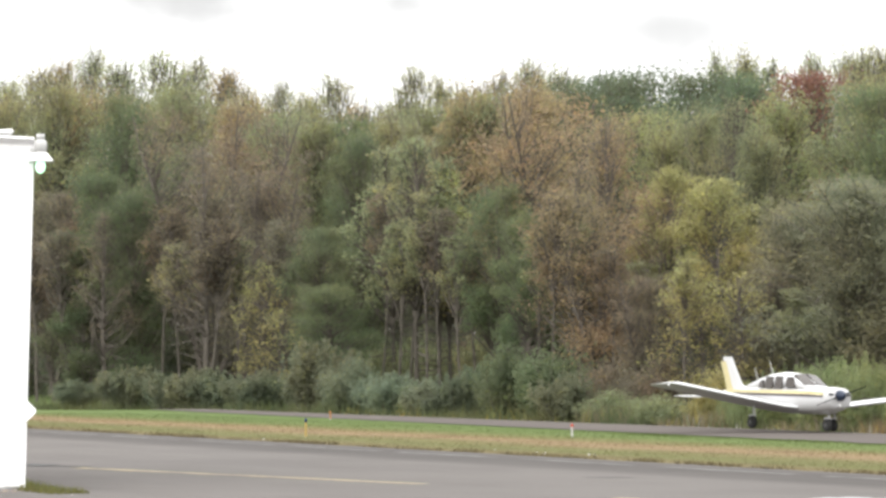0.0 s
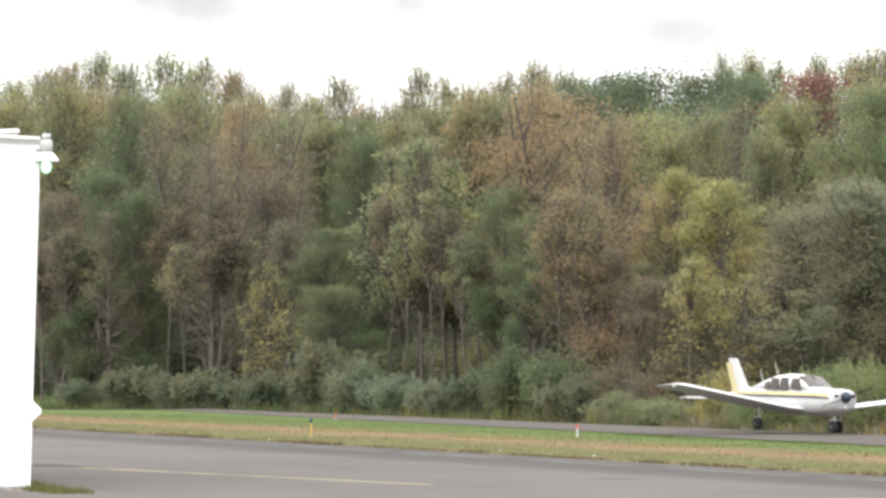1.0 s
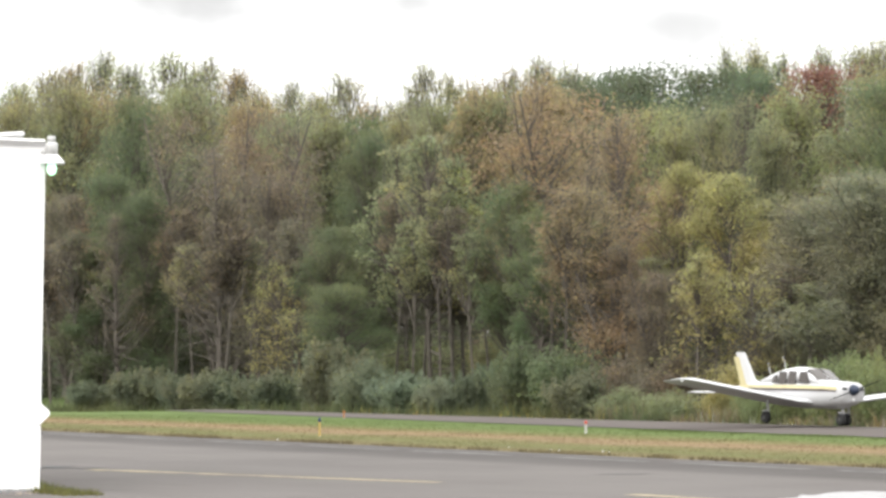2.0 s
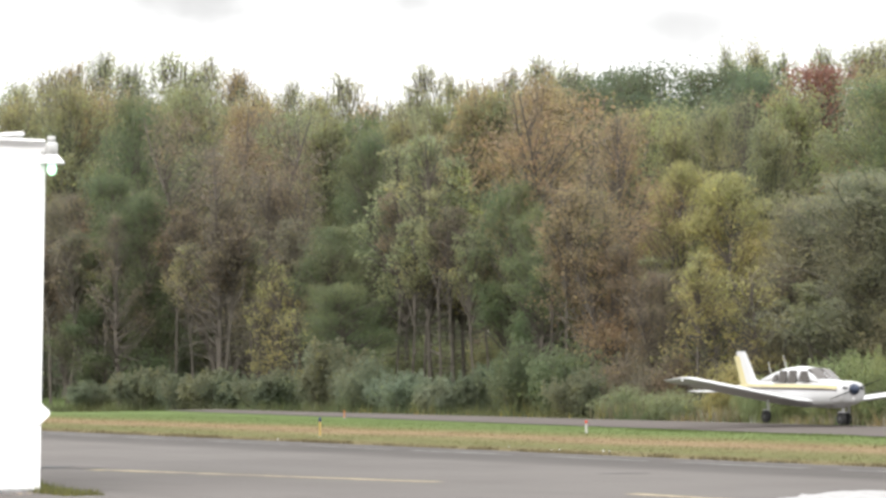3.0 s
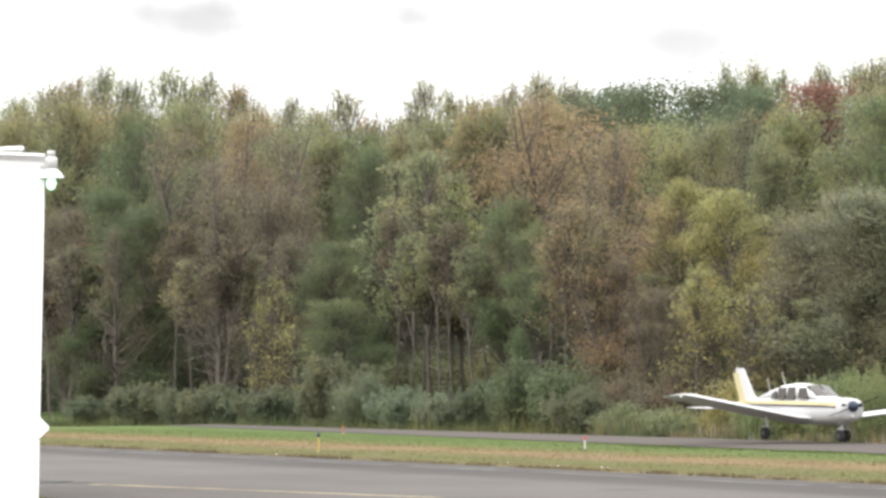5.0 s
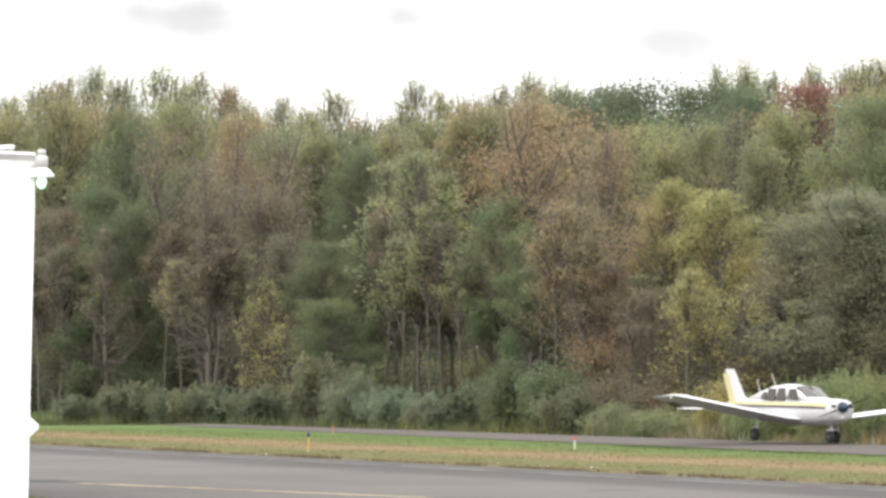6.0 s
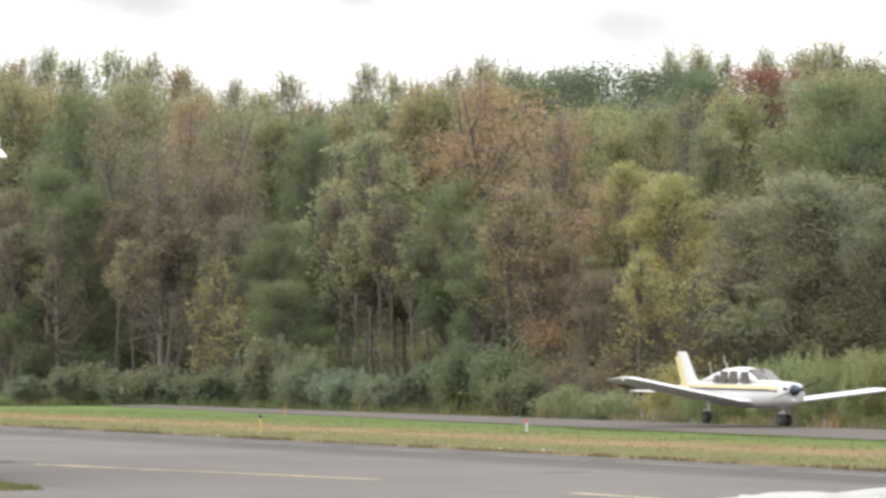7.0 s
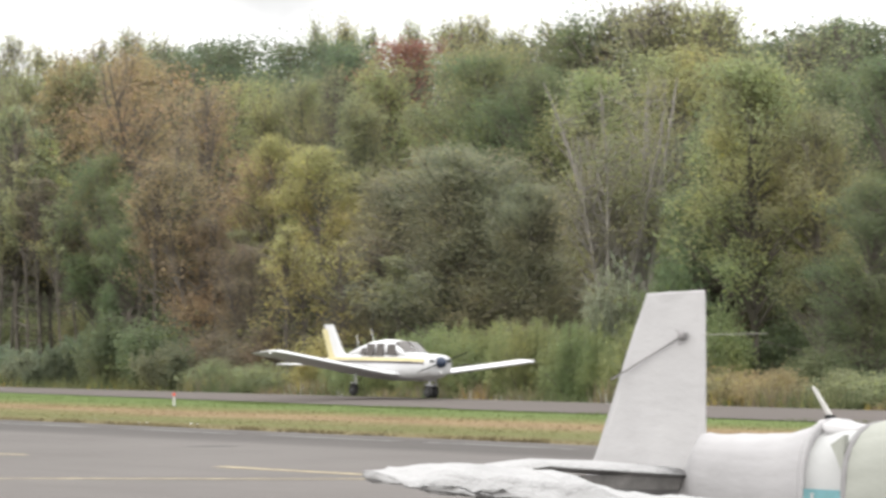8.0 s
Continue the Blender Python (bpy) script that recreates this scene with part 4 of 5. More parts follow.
# deep wood behind the ranks: a mass of leaves without countable trees
def deep_wood():
    rng = np.random.default_rng(5)
    n = 190000
    s = rng.uniform(-330, -20, n)
    a = rng.uniform(104, 122, n)
    top = 12.8 + 2.0 * np.sin(s * 0.21) + 1.5 * np.sin(s * 0.57 + 1)
    c = np.stack([s * DX + a * NX, s * DY + a * NY, -0.6 + top * rng.random(n) ** 0.8], 1)
    ob = new("deep_wood", leaf_mesh("deep_wood", c, 0.42, rng, LEAF))
    ob.color = (0.13, 0.13, 0.075, 1)
    tagged(ob, "dense dim wood behind the first trees", "woods", kind="stuff")


deep_wood()


def weeds(name, s0, s1, n0, n1, count, high, colour, label, seed, patch=0.0, mat=None):
    """Tall weeds and dry grass, blade by blade, too many to count."""
    rng = np.random.default_rng(seed)
    s, a = rng.uniform(s0, s1, count), rng.uniform(n0, n1, count)
    keep = np.sin(s * 0.9 + seed) + np.sin(s * 2.3 + a) > patch
    s, a = s[keep], a[keep]
    k = len(s)
    h = high * rng.uniform(0.35, 1.15, k) * (0.75 + 0.25 * np.sin(s * 0.7 + seed))
    z = np.interp(a, [p[0] for p in PROFILE], [p[1] for p in PROFILE]) + np.array([dip(u, w) for u, w in zip(s, a)])
    base = np.stack([s * DX + a * NX, s * DY + a * NY, z], 1)
    tip = base + np.stack([rng.normal(0, 0.25, k) * h, rng.normal(0, 0.25, k) * h, h], 1)
    side = rng.normal(size=(k, 3)) * np.array([1, 1, 0.1])
    side *= (0.012 + 0.03 * high * rng.random(k))[:, None] / np.linalg.norm(side, axis=1)[:, None]
    V = np.empty((k, 3, 3))
    V[:, 0], V[:, 1], V[:, 2] = base - side, base + side, tip
    ob = raw(name, V.reshape(-1, 3), np.arange(3 * k).reshape(-1, 3).tolist(), mat or DRY)
    ob.color = (*colour, 1)
    return tagged(ob, label, "weeds", kind="stuff")


weeds("green_weeds", -190, -60, 66, 70, 26000, 0.9, (0.10, 0.115, 0.05), "green weeds along the far side of the runway", 1)
weeds("dry_weeds", -130, -60, 66, 68, 9000, 0.95, (0.17, 0.135, 0.085), "tall tan dry weeds along the runway", 2, 0.3)
weeds("goldenrod", -152, -60, 66, 68.5, 3500, 0.8, (0.27, 0.21, 0.04), "yellow flowering weeds along the runway", 3, 0.8)
weeds("turf_blades", -140, -40, 38.2, 55, 60000, 0.035, (0.085, 0.077, 0.033), "short grass blades of the mown strip", 4, -3, TURF)
weeds("turf_edge", -140, -40, 37.85, 38.5, 9000, 0.12, (0.065, 0.065, 0.028), "ragged grass along the taxiway edge", 6, -0.4, TURF)
weeds("runway_edge_grass", -100, -60, 52.4, 53.6, 5000, 0.07, (0.055, 0.085, 0.025), "green grass along the runway edge", 7, -0.4, TURF)

weeds("white_asters", -120, -98, 66, 67.5, 700, 0.75, (0.34, 0.34, 0.31), "pale flowering weeds along the runway", 9, 0.2)
weeds("edge_soil", -140, -40, 37.6, 38.2, 5000, 0.06, (0.045, 0.04, 0.033), "dark soil crumbs along the taxiway edge", 11, 0.75)


def stone(x, y, r, seed):
    bm = bmesh.new()
    bmesh.ops.create_icosphere(bm, subdivisions=2, radius=r)
    for v in bm.verts:
        v.co *= 1 + 0.35 * noise.noise(v.co * (1.6 / r) + Vector((seed, 0, 0)))
        v.co.z *= 0.7
    ob = part("stone", bm, POST_WHITE)
    ob.matrix_basis = Matrix.Translation((x, y, lie(NX * x + NY * y) + r * 0.4))
    tagged(ob, "small pale stone lying in the grass", "stone", "stones in the grass")


# ---- lines and cracks on the taxiway ----
line_on("taxi_line", (-7.1, 75.3), (-0.3, 66.2), 0.25, LINE, 0.026, "worn yellow-white line painted on the taxiway", wobble=0.25)
line_on("taxi_line", (2.66, 60.0), (4.7, 56.1), 0.22, LINE, 0.026, "worn yellow-white line painted on the taxiway", wobble=0.25)
line_on("taxi_line", (-1.8, 56.8), (4.55, 54.7), 0.2, LINE, 0.026, "worn thin line painted on the taxiway", wobble=0.25)
ea, eb = field(-128, 36.6), field(-30, 36.6)
line_on("edge_line", ea[:2], eb[:2], 0.26, EDGE_LINE, 0.025, "faded white edge line of the taxiway", pieces=16, gap=1.1, wobble=0.35)
line_on("crack", (-9.2, 77.0), (-6.95, 76.2), 0.34, CRACK, 0.027, "dark sealed crack in the taxiway", wobble=0.5)
line_on("crack", (-8.35, 77.0), (-7.75, 76.9), 1.3, CRACK, 0.03, "dark patch on the sealed crack", wobble=0.3)
line_on("crack", (2.5, 69.7), (3.3, 69.3), 0.8, PATCH, 0.024, "dark patch in the taxiway", wobble=0.5)


# ---- hangar with its corner lamp and pointed sign ----
def hangar():
    e = thing("hangar", Matrix.Translation((-6.75, 63.3, 0)) @ Matrix.Rotation(radians(9), 4, "Z"), "tall white metal hangar wall beside the taxiway", "building")
    lean = 0.0245
    w, d, h = 9.0, 10.0, 5.72

    def leaned(bm):
        for v in bm.verts:
            v.co.x += lean * (v.co.z - 2.3)
        return bm
    part("wall", leaned(box((w, d, h), (-w / 2, d / 2, h / 2 + 0.04), 0.02)), WHITE_METAL, e, "white painted sheet metal wall")
    for i in range(15):
        part("panel_seam", leaned(box((0.025, 0.02, h - 0.2), (-0.38 - i * 0.6, -0.006, h / 2 + 0.06), 0.005)), WHITE_METAL, e)
    part("corner_trim", leaned(box((0.12, 0.12, h - 0.05), (-0.05, 0.04, h / 2 + 0.04), 0.01)), WHITE_METAL, e)
    slope = Matrix.Rotation(radians(2.5), 4, "Y")
    roof = box((w + 0.12, d + 0.3, 0.05), (-w / 2 + 0.03, d / 2, h + 0.22), 0.01, slope)
    part("roof", roof, WHITE_METAL, e, "white metal roof sheet")
    part("fascia", box((w + 0.1, 0.05, 0.05), (-w / 2 + 0.06, -0.04, h + 0.17), 0.01, slope), WHITE_METAL, e)
    part("ridge_cap", box((1.6, 0.5, 0.07), (-1.05, 0.1, h + 0.10), 0.02, Matrix.Rotation(radians(-3), 4, "Y")), WHITE_METAL, e)
    part("footing", box((w + 0.02, d, 0.1), (-w / 2 - 0.08, d / 2, 0.05), 0.01), GREY_METAL, e)


hangar()
weeds("foot_rubble", -63.2, -57.8, 20.5, 21.2, 900, 0.07, (0.36, 0.35, 0.33), "pale gravel and chips along the hangar foot", 12, 0.2)


def corner_lamp():
    e = thing("wall_lamp", Matrix.Translation((-6.55, 63.2, 5.35)) @ Matrix.Diagonal((0.68, 0.68, 0.62, 1)), "grey outdoor lamp with white shade and lit greenish bulb", "lamp")
    part("bracket", rod((-0.26, 0, 0.34), (0.02, 0, 0.34), 0.05, 0.045), LAMP_GREY, e)
    bm = turned([(0.0, 0.25), (0.14, 0.26), (0.155, 0.42), (0.15, 0.56), (0.10, 0.60), (0.0, 0.61)])
    part("ballast_housing", bm, LAMP_GREY, e, "grey metal ballast housing", True)
    part("photocell", turned([(0, 0.6), (0.1, 0.6), (0.1, 0.75), (0.0, 0.76)]), LAMP_GREY, e, "grey photocell cap", True)
    part("shade", turned([(0.12, 0.27), (0.17, 0.24), (0.30, 0.07), (0.31, 0.03), (0.28, 0.03), (0.15, 0.20), (0.10, 0.22)]), SIGN_WHITE, e, "white flared shade", True)
    part("bulb", turned([(0.03, 0.06), (0.10, 0.02), (0.125, -0.10), (0.10, -0.22), (0.04, -0.28), (0, -0.29)]), BULB, e, "lit greenish bulb", True)


BULB, un, ul, up = material("lit_bulb", 0.3)
up.inputs["Base Color"].default_value = (0.8, 1, 0.85, 1)
up.inputs["Emission Color"].default_value, up.inputs["Emission Strength"].default_value = (0.45, 1.0, 0.62, 1), 0.55
corner_lamp()


def pointed_sign():
    bm = bmesh.new()
    prof = [(-0.9, -0.17), (0.05, -0.17), (0.20, -0.03), (0.20, 0.03), (0.05, 0.17), (-0.9, 0.17)]
    f = bm.faces.new([bm.verts.new((x, 0, z)) for x, z in prof])
    r = bmesh.ops.extrude_face_region(bm, geom=[f])
    bmesh.ops.translate(bm, vec=(0, 0.04, 0), verts=[v for v in r["geom"] if isinstance(v, bmesh.types.BMVert)])
    bmesh.ops.recalc_face_normals(bm, faces=bm.faces[:])
    ob = part("pointed_sign", bm, SIGN_WHITE)
    ob.matrix_basis = Matrix.Translation((-6.82, 63.24, 1.31))
    tagged(ob, "blank white pointed sign board on the hangar corner", "sign")


pointed_sign()
weeds("hangar_weeds", -62.5, -58.2, 20.9, 21.6, 1600, 0.24, (0.11, 0.12, 0.04), "tuft of grass at the hangar foot", 8, -3)


# ---- edge lights and markers ----
POST_YELLOW = plain("yellow_plastic", (0.42, 0.30, 0.10), 0.5)
POST_WHITE = plain("grey_white_plastic", (0.45, 0.44, 0.42), 0.6)
BLUE_LENS = plain("blue_lens", (0.02, 0.03, 0.10), 0.2)
ORANGE = plain("orange_plastic", (0.42, 0.17, 0.05), 0.5)
RED_LENS = plain("red_lens", (0.5, 0.07, 0.04), 0.3)


def edge_light(x, y, high, r, post, lens, label, z=0.0):
    e = thing("edge_light", Matrix.Translation((x, y, z)), label, "light", "airfield edge lights")
    part("base", turned([(r * 1.4, 0), (r * 1.4, 0.02), (r * 1.1, 0.04), (0, 0.04)]), GREY_METAL, e)
    part("post", turned([(r, 0.02), (r, high * 0.8), (r * 0.8, high * 0.82), (0, high * 0.82)]), post, e)
    part("collar", turned([(r * 1.5, high * 0.79), (r * 1.5, high * 0.83), (0, high * 0.83)]), lens, e)
    part("lens", turned([(r * 1.35, high * 0.83), (r * 1.3, high * 0.93), (r * 0.8, high), (0, high * 1.01)]), lens, e, "", True)


for k, (x, y, r) in enumerate([(3.2, 85.2, 0.045), (3.32, 85.0, 0.03), (2.27, 86.6, 0.035), (2.1, 86.9, 0.03), (-4.6, 99.8, 0.035), (1.2, 89.8, 0.025)]):
    stone(x, y, r * 0.65, k)
edge_light(-3.63, 103.0, 0.53, 0.026, POST_YELLOW, BLUE_LENS, "yellow taxiway edge post with a dark blue lens, in the grass", -0.03)
edge_light(-3.95, 136.5, 0.30, 0.023, ORANGE, ORANGE, "small orange runway edge marker in the grass", -0.14)
edge_light(3.55, 107.0, 0.36, 0.03, POST_WHITE, RED_LENS, "white runway edge post with a red lens", -0.09)


# ---- airplanes ----
AIR_WHITE = plain("white_aircraft_paint", (0.45, 0.45, 0.455), 0.4, 0, 0.03, 1.5, 0.02)
AIR_GOLD = plain("gold_stripe_paint", (0.44, 0.39, 0.22), 0.4, 0, 0.05)
AIR_DARK = plain("dark_stripe_paint", (0.05, 0.03, 0.05), 0.35)
RUBBER = plain("tyre_rubber", (0.03, 0.03, 0.03), 0.85)
RIM = plain("dull_wheel_rim", (0.10, 0.10, 0.10), 0.6)
BLUE_DARK = plain("dark_blue_spinner", (0.03, 0.04, 0.065), 0.35)
BLACK = plain("black_inside", (0.01, 0.01, 0.01), 0.9)
CHROME = plain("bright_metal", (0.7, 0.7, 0.7), 0.3, 0.9, 0.05)
GLASS, gn, gl, gp = material("tinted_window", 0.08)
gp.inputs["Base Color"].default_value = (0.05, 0.043, 0.038, 1)
gp.inputs["Specular IOR Level"].default_value = 0.2


def ring(x, half, low, high, k=20, square=2.6, mid=None):
    """A fuselage section at x: a rounded box half wide, from low to high."""
    cz, hz = (low + high) / 2, (high - low) / 2
    out = []
    for i in range(k):
        t = 2 * math.pi * i / k
        c, s = math.cos(t), math.sin(t)
        out.append((x, half * math.copysign(abs(c) ** (2 / square), c), cz + hz * math.copysign(abs(s) ** (2 / square), s)))
    return out


def slab(stations, thick=0.12, nose=0.35):
    """A wing from stations (lead x, trail x, y, z, thickness scale): an aerofoil skin along them."""
    rings = []
    for lead, trail, y, z, ts in stations:
        c = lead - trail
        up_ = [(0, 0), (0.02, 0.28), (0.10, 0.75), (0.3, 1.0), (0.6, 0.7), (1.0, 0.03)]
        dn = [(1.0, -0.03), (0.6, -0.3), (0.3, -0.5), (0.10, -0.42), (0.02, -0.2)]
        rings.append([(lead - u * c, y, z + w * c * thick * 0.6 * ts) for u, w in up_ + dn])
    return loft(rings)


def pitched(stations):
    """A wing with its trailing edge set lower, as wings are."""
    bm = slab(stations)
    for v in bm.verts:
        v.co.z += 0.055 * (v.co.x + 1.8)
    return bm


def upright_fin(stations, thick=0.09):
    """A fin from stations (lead x, trail x, z)."""
    rings = []
    for lead, trail, z in stations:
        c = lead - trail
        pr = [(0, 0), (0.06, 0.6), (0.3, 1), (0.7, 0.6), (1, 0.05), (1, -0.05), (0.7, -0.6), (0.3, -1), (0.06, -0.6)]
        rings.append([(lead - u * c, w * c * thick / 2, z) for u, w in pr])
    return loft(rings)


def wheel(e, x, y, r, w, fork_top):
    bm = turned([(r * 0.55, -w / 2), (r * 0.9, -w / 2), (r, -w * 0.25), (r, w * 0.25), (r * 0.9, w / 2), (r * 0.55, w / 2)], 24)
    bmesh.ops.transform(bm, matrix=Matrix.Translation((x, y, r)) @ Matrix.Rotation(radians(90), 4, "X"), verts=bm.verts)
    tyre = part("wheel", bm, RUBBER, e, "black rubber tyre", True)
    bm = turned([(0, -w / 2 - 0.01), (r * 0.5, -w / 2 + 0.005), (r * 0.5, w / 2 - 0.005), (0, w / 2 + 0.01)], 16)
    bmesh.ops.transform(bm, matrix=Matrix.Translation((x, y, r)) @ Matrix.Rotation(radians(90), 4, "X"), verts=bm.verts)
    part("rim", bm, RIM, tyre)
    part("strut", rod((x, y + w * 0.62, r), (x - 0.02, y + w * 0.62 * 0.3, fork_top), 0.035, 0.05), AIR_WHITE, e, "white landing gear leg")
    part("fork", box((0.06, w * 1.5, 0.05), (x - 0.01, y, r * 2.05), 0.01), AIR_WHITE, e)


def landing_plane():
    """Low-wing light airplane, origin on the ground under its nose wheel, nose along +x."""
    e = thing("light_airplane", pose(11.30, 114.5, -0.09, -2.5, 0.3, -63),
              "white low-wing light airplane with gold and dark stripes, on the runway", "airplane")
    fus = [ring(0.63, 0.30, 0.84, 1.30), ring(0.56, 0.43, 0.74, 1.37), ring(0.30, 0.50, 0.66, 1.385), ring(-0.25, 0.54, 0.60, 1.38), ring(-0.75, 0.56, 0.58, 1.40),
           ring(-1.2, 0.58, 0.57, 1.42), ring(-2.0, 0.58, 0.57, 1.44), ring(-3.0, 0.52, 0.62, 1.42), ring(-4.0, 0.36, 0.76, 1.36), ring(-5.0, 0.2, 0.92, 1.28), ring(-5.9, 0.07, 1.04, 1.20)]
    part("fuselage", loft(fus), AIR_WHITE, e, "white fuselage", True)
    cab = [ring(-0.62, 0.44, 1.26, 1.40, 20, 2.4), ring(-1.0, 0.47, 1.26, 1.60, 20, 2.6), ring(-1.45, 0.49, 1.26, 1.76, 20, 2.9), ring(-2.1, 0.49, 1.26, 1.80, 20, 2.9),
           ring(-2.8, 0.44, 1.26, 1.74, 20, 2.6), ring(-3.5, 0.34, 1.24, 1.60, 20, 2.4), ring(-4.3, 0.2, 1.2, 1.42, 20, 2.2)]
    part("cabin_roof", loft(cab), AIR_WHITE, e, "white cabin roof", True)
    for sy in (1, -1):
        for k, (x0, x1, z0, z1, inset) in enumerate([(-1.02, -1.58, 1.33, 1.65, 0.18), (-1.74, -2.2, 1.285, 1.665, 0.03), (-2.30, -2.74, 1.285, 1.65, 0.03), (-2.84, -3.14, 1.30, 1.56, 0.08)]):
            y0, y1 = 0.535 * sy, 0.487 * sy
            if k == 3:
                y0, y1 = 0.505 * sy, 0.455 * sy
            bm = bmesh.new()
            vs = [(x0, y0, z0), (x1, y0, z0), (x1 + 0.03, y1, z1 - (0.06 if k == 3 else 0)), (x0 - inset, y1, z1)]
            a = [bm.verts.new(v) for v in vs]
            b = [bm.verts.new((v[0], v[1] - 0.03 * sy, v[2])) for v in vs]
            bm.faces.new(a), bm.faces.new(b[::-1])
            for i in range(4):
                bm.faces.new((a[i], b[i], b[(i + 1) % 4], a[(i + 1) % 4]))
            bmesh.ops.recalc_face_normals(bm, faces=bm.faces[:])
            part("side_window", bm, GLASS, e, "dark tinted side window")
        bm = loft([[(-0.66, 0.03 * sy, 1.45), (-0.70, 0.40 * sy, 1.41), (-0.78, 0.40 * sy, 1.35), (-0.76, 0.03 * sy, 1.36)],
                   [(-1.28, 0.03 * sy, 1.77), (-1.28, 0.37 * sy, 1.73), (-1.44, 0.37 * sy, 1.66), (-1.44, 0.03 * sy, 1.70)]])
        part("windscreen", bm, GLASS, e, "tinted windscreen half")
        # stripes
        for nm, z0, z1, mat, lb in (("gold_stripe", 1.145, 1.245, AIR_GOLD, "gold stripe"), ("dark_stripe", 1.09, 1.13, AIR_DARK, "dark thin stripe")):
            secs = []
            for x, half, drop in ((0.42, 0.478, -0.02), (-0.25, 0.547, 0), (-1.2, 0.587, 0), (-2.0, 0.587, 0), (-3.0, 0.527, 0), (-4.0, 0.367, 0), (-5.0, 0.207, 0), (-5.6, 0.125, 0)):
                k_ = 0.97 if z1 > 1.2 else 1.0
                secs.append([(x, sy * half * k_ * (0.985 if z1 > 1.2 else 1.022), z1 + drop), (x, sy * (half * k_ - 0.03), z1 + drop), (x, sy * (half - 0.03), z0 + drop), (x, sy * half * (1.004 if z1 > 1.2 else 1.022), z0 + drop)])
            part(nm, loft(secs), mat, e, lb)
        # wings, tips, flaps
        wing = pitched([(-0.75, -2.65, 0.42 * sy, 0.68, 0.9), (-1.05, -2.62, 0.9 * sy, 0.74, 1), (-1.05, -2.62, 4.3 * sy, 1.22, 1), (-1.12, -2.55, 4.55 * sy, 1.26, 0.6), (-1.3, -2.45, 4.66 * sy, 1.28, 0.2)])
        w = part("wing", wing, AIR_WHITE, e, "white wing")
        part("aileron", box((0.03, 1.6, 0.015), (-2.28, 3.3 * sy, 1.11), 0.004, None), AIR_DARK, w, "aileron gap")
        part("wingtip_light", turned([(0.0, 0), (0.04, 0.01), (0.03, 0.05), (0, 0.07)], 10), CHROME, e).location = (-1.4, 4.62 * sy, 1.22)
        part("stabilator", slab([(-5.15, -5.95, 0.08 * sy, 0.98, 0.8), (-5.2, -5.95, 1.75 * sy, 0.96, 0.8), (-5.3, -5.9, 1.84 * sy, 0.96, 0.4)], 0.1), AIR_WHITE, e, "white tailplane")
        wheel(e, -1.9, 1.42 * sy, 0.185, 0.15, 0.86)
        part("cowl_inlet", box((0.12, 0.17, 0.12), (0.575, 0.28 * sy, 1.16), 0.03), BLACK, e, "dark cooling inlet")
    wheel(e, 0.0, 0.0, 0.185, 0.14, 0.74)
    part("fin", upright_fin([(-4.2, -5.45, 1.22), (-4.85, -5.6, 1.40), (-5.48, -6.05, 2.18), (-5.54, -6.05, 2.24)]), AIR_WHITE, e, "white swept tail fin")
    part("rudder", upright_fin([(-5.3, -5.7, 1.14), (-5.82, -6.2, 2.1)], 0.10), AIR_GOLD, e, "gold rudder edge")
    part("tail_cone", rod((-5.7, 0, 1.1), (-6.15, 0, 1.13), 0.08, 0.03), AIR_DARK, e)
    bm = turned([(0.17, 0), (0.16, 0.08), (0.11, 0.18), (0.05, 0.25), (0, 0.27)], 20)
    bmesh.ops.transform(bm, matrix=Matrix.Translation((0.62, 0, 1.14)) @ Matrix.Rotation(radians(90), 4, "Y"), verts=bm.verts)
    part("spinner", bm, BLUE_DARK, e, "dark blue spinner", True)
    for sgn in (1, -1):
        a = Vector((0.72, 0.0, 1.14))
        q = Vector((0, math.sin(radians(70)) * sgn, math.cos(radians(70)) * sgn))
        part("propeller_blade", rod(a + q * 0.1, a + q * 0.92, 0.022, 0.012, 6), BLACK, e, "dark propeller blade")
    part("lower_cowl", loft([ring(0.60, 0.12, 0.80, 0.92, 14), ring(0.2, 0.2, 0.60, 0.8, 14), ring(-0.4, 0.2, 0.56, 0.75, 14)]), AIR_WHITE, e, "", True)
    part("landing_light", turned([(0, 0), (0.06, 0), (0.05, 0.03), (0, 0.04)], 12), CHROME, e).matrix_basis = pose(0.63, 0, 0.84, 0, 90, 0)
    for x, z in ((-3.1, 1.66), (-3.95, 1.47)):
        part("antenna", rod((x, 0, z), (x - 0.22, 0, z + 0.46), 0.012, 0.007, 6), AIR_WHITE, e, "thin whip antenna")
    for o in e.children:
        if not o.name.startswith(("wheel", "strut", "fork")):
            o.location.z -= 0.08
    part("exhaust", rod((-0.3, -0.15, 0.6), (-0.45, -0.17, 0.5), 0.03), CHROME, e)
    part("step", rod((-2.9, -0.45, 0.62), (-2.95, -0.6, 0.45), 0.015), BLACK, e)


landing_plane()

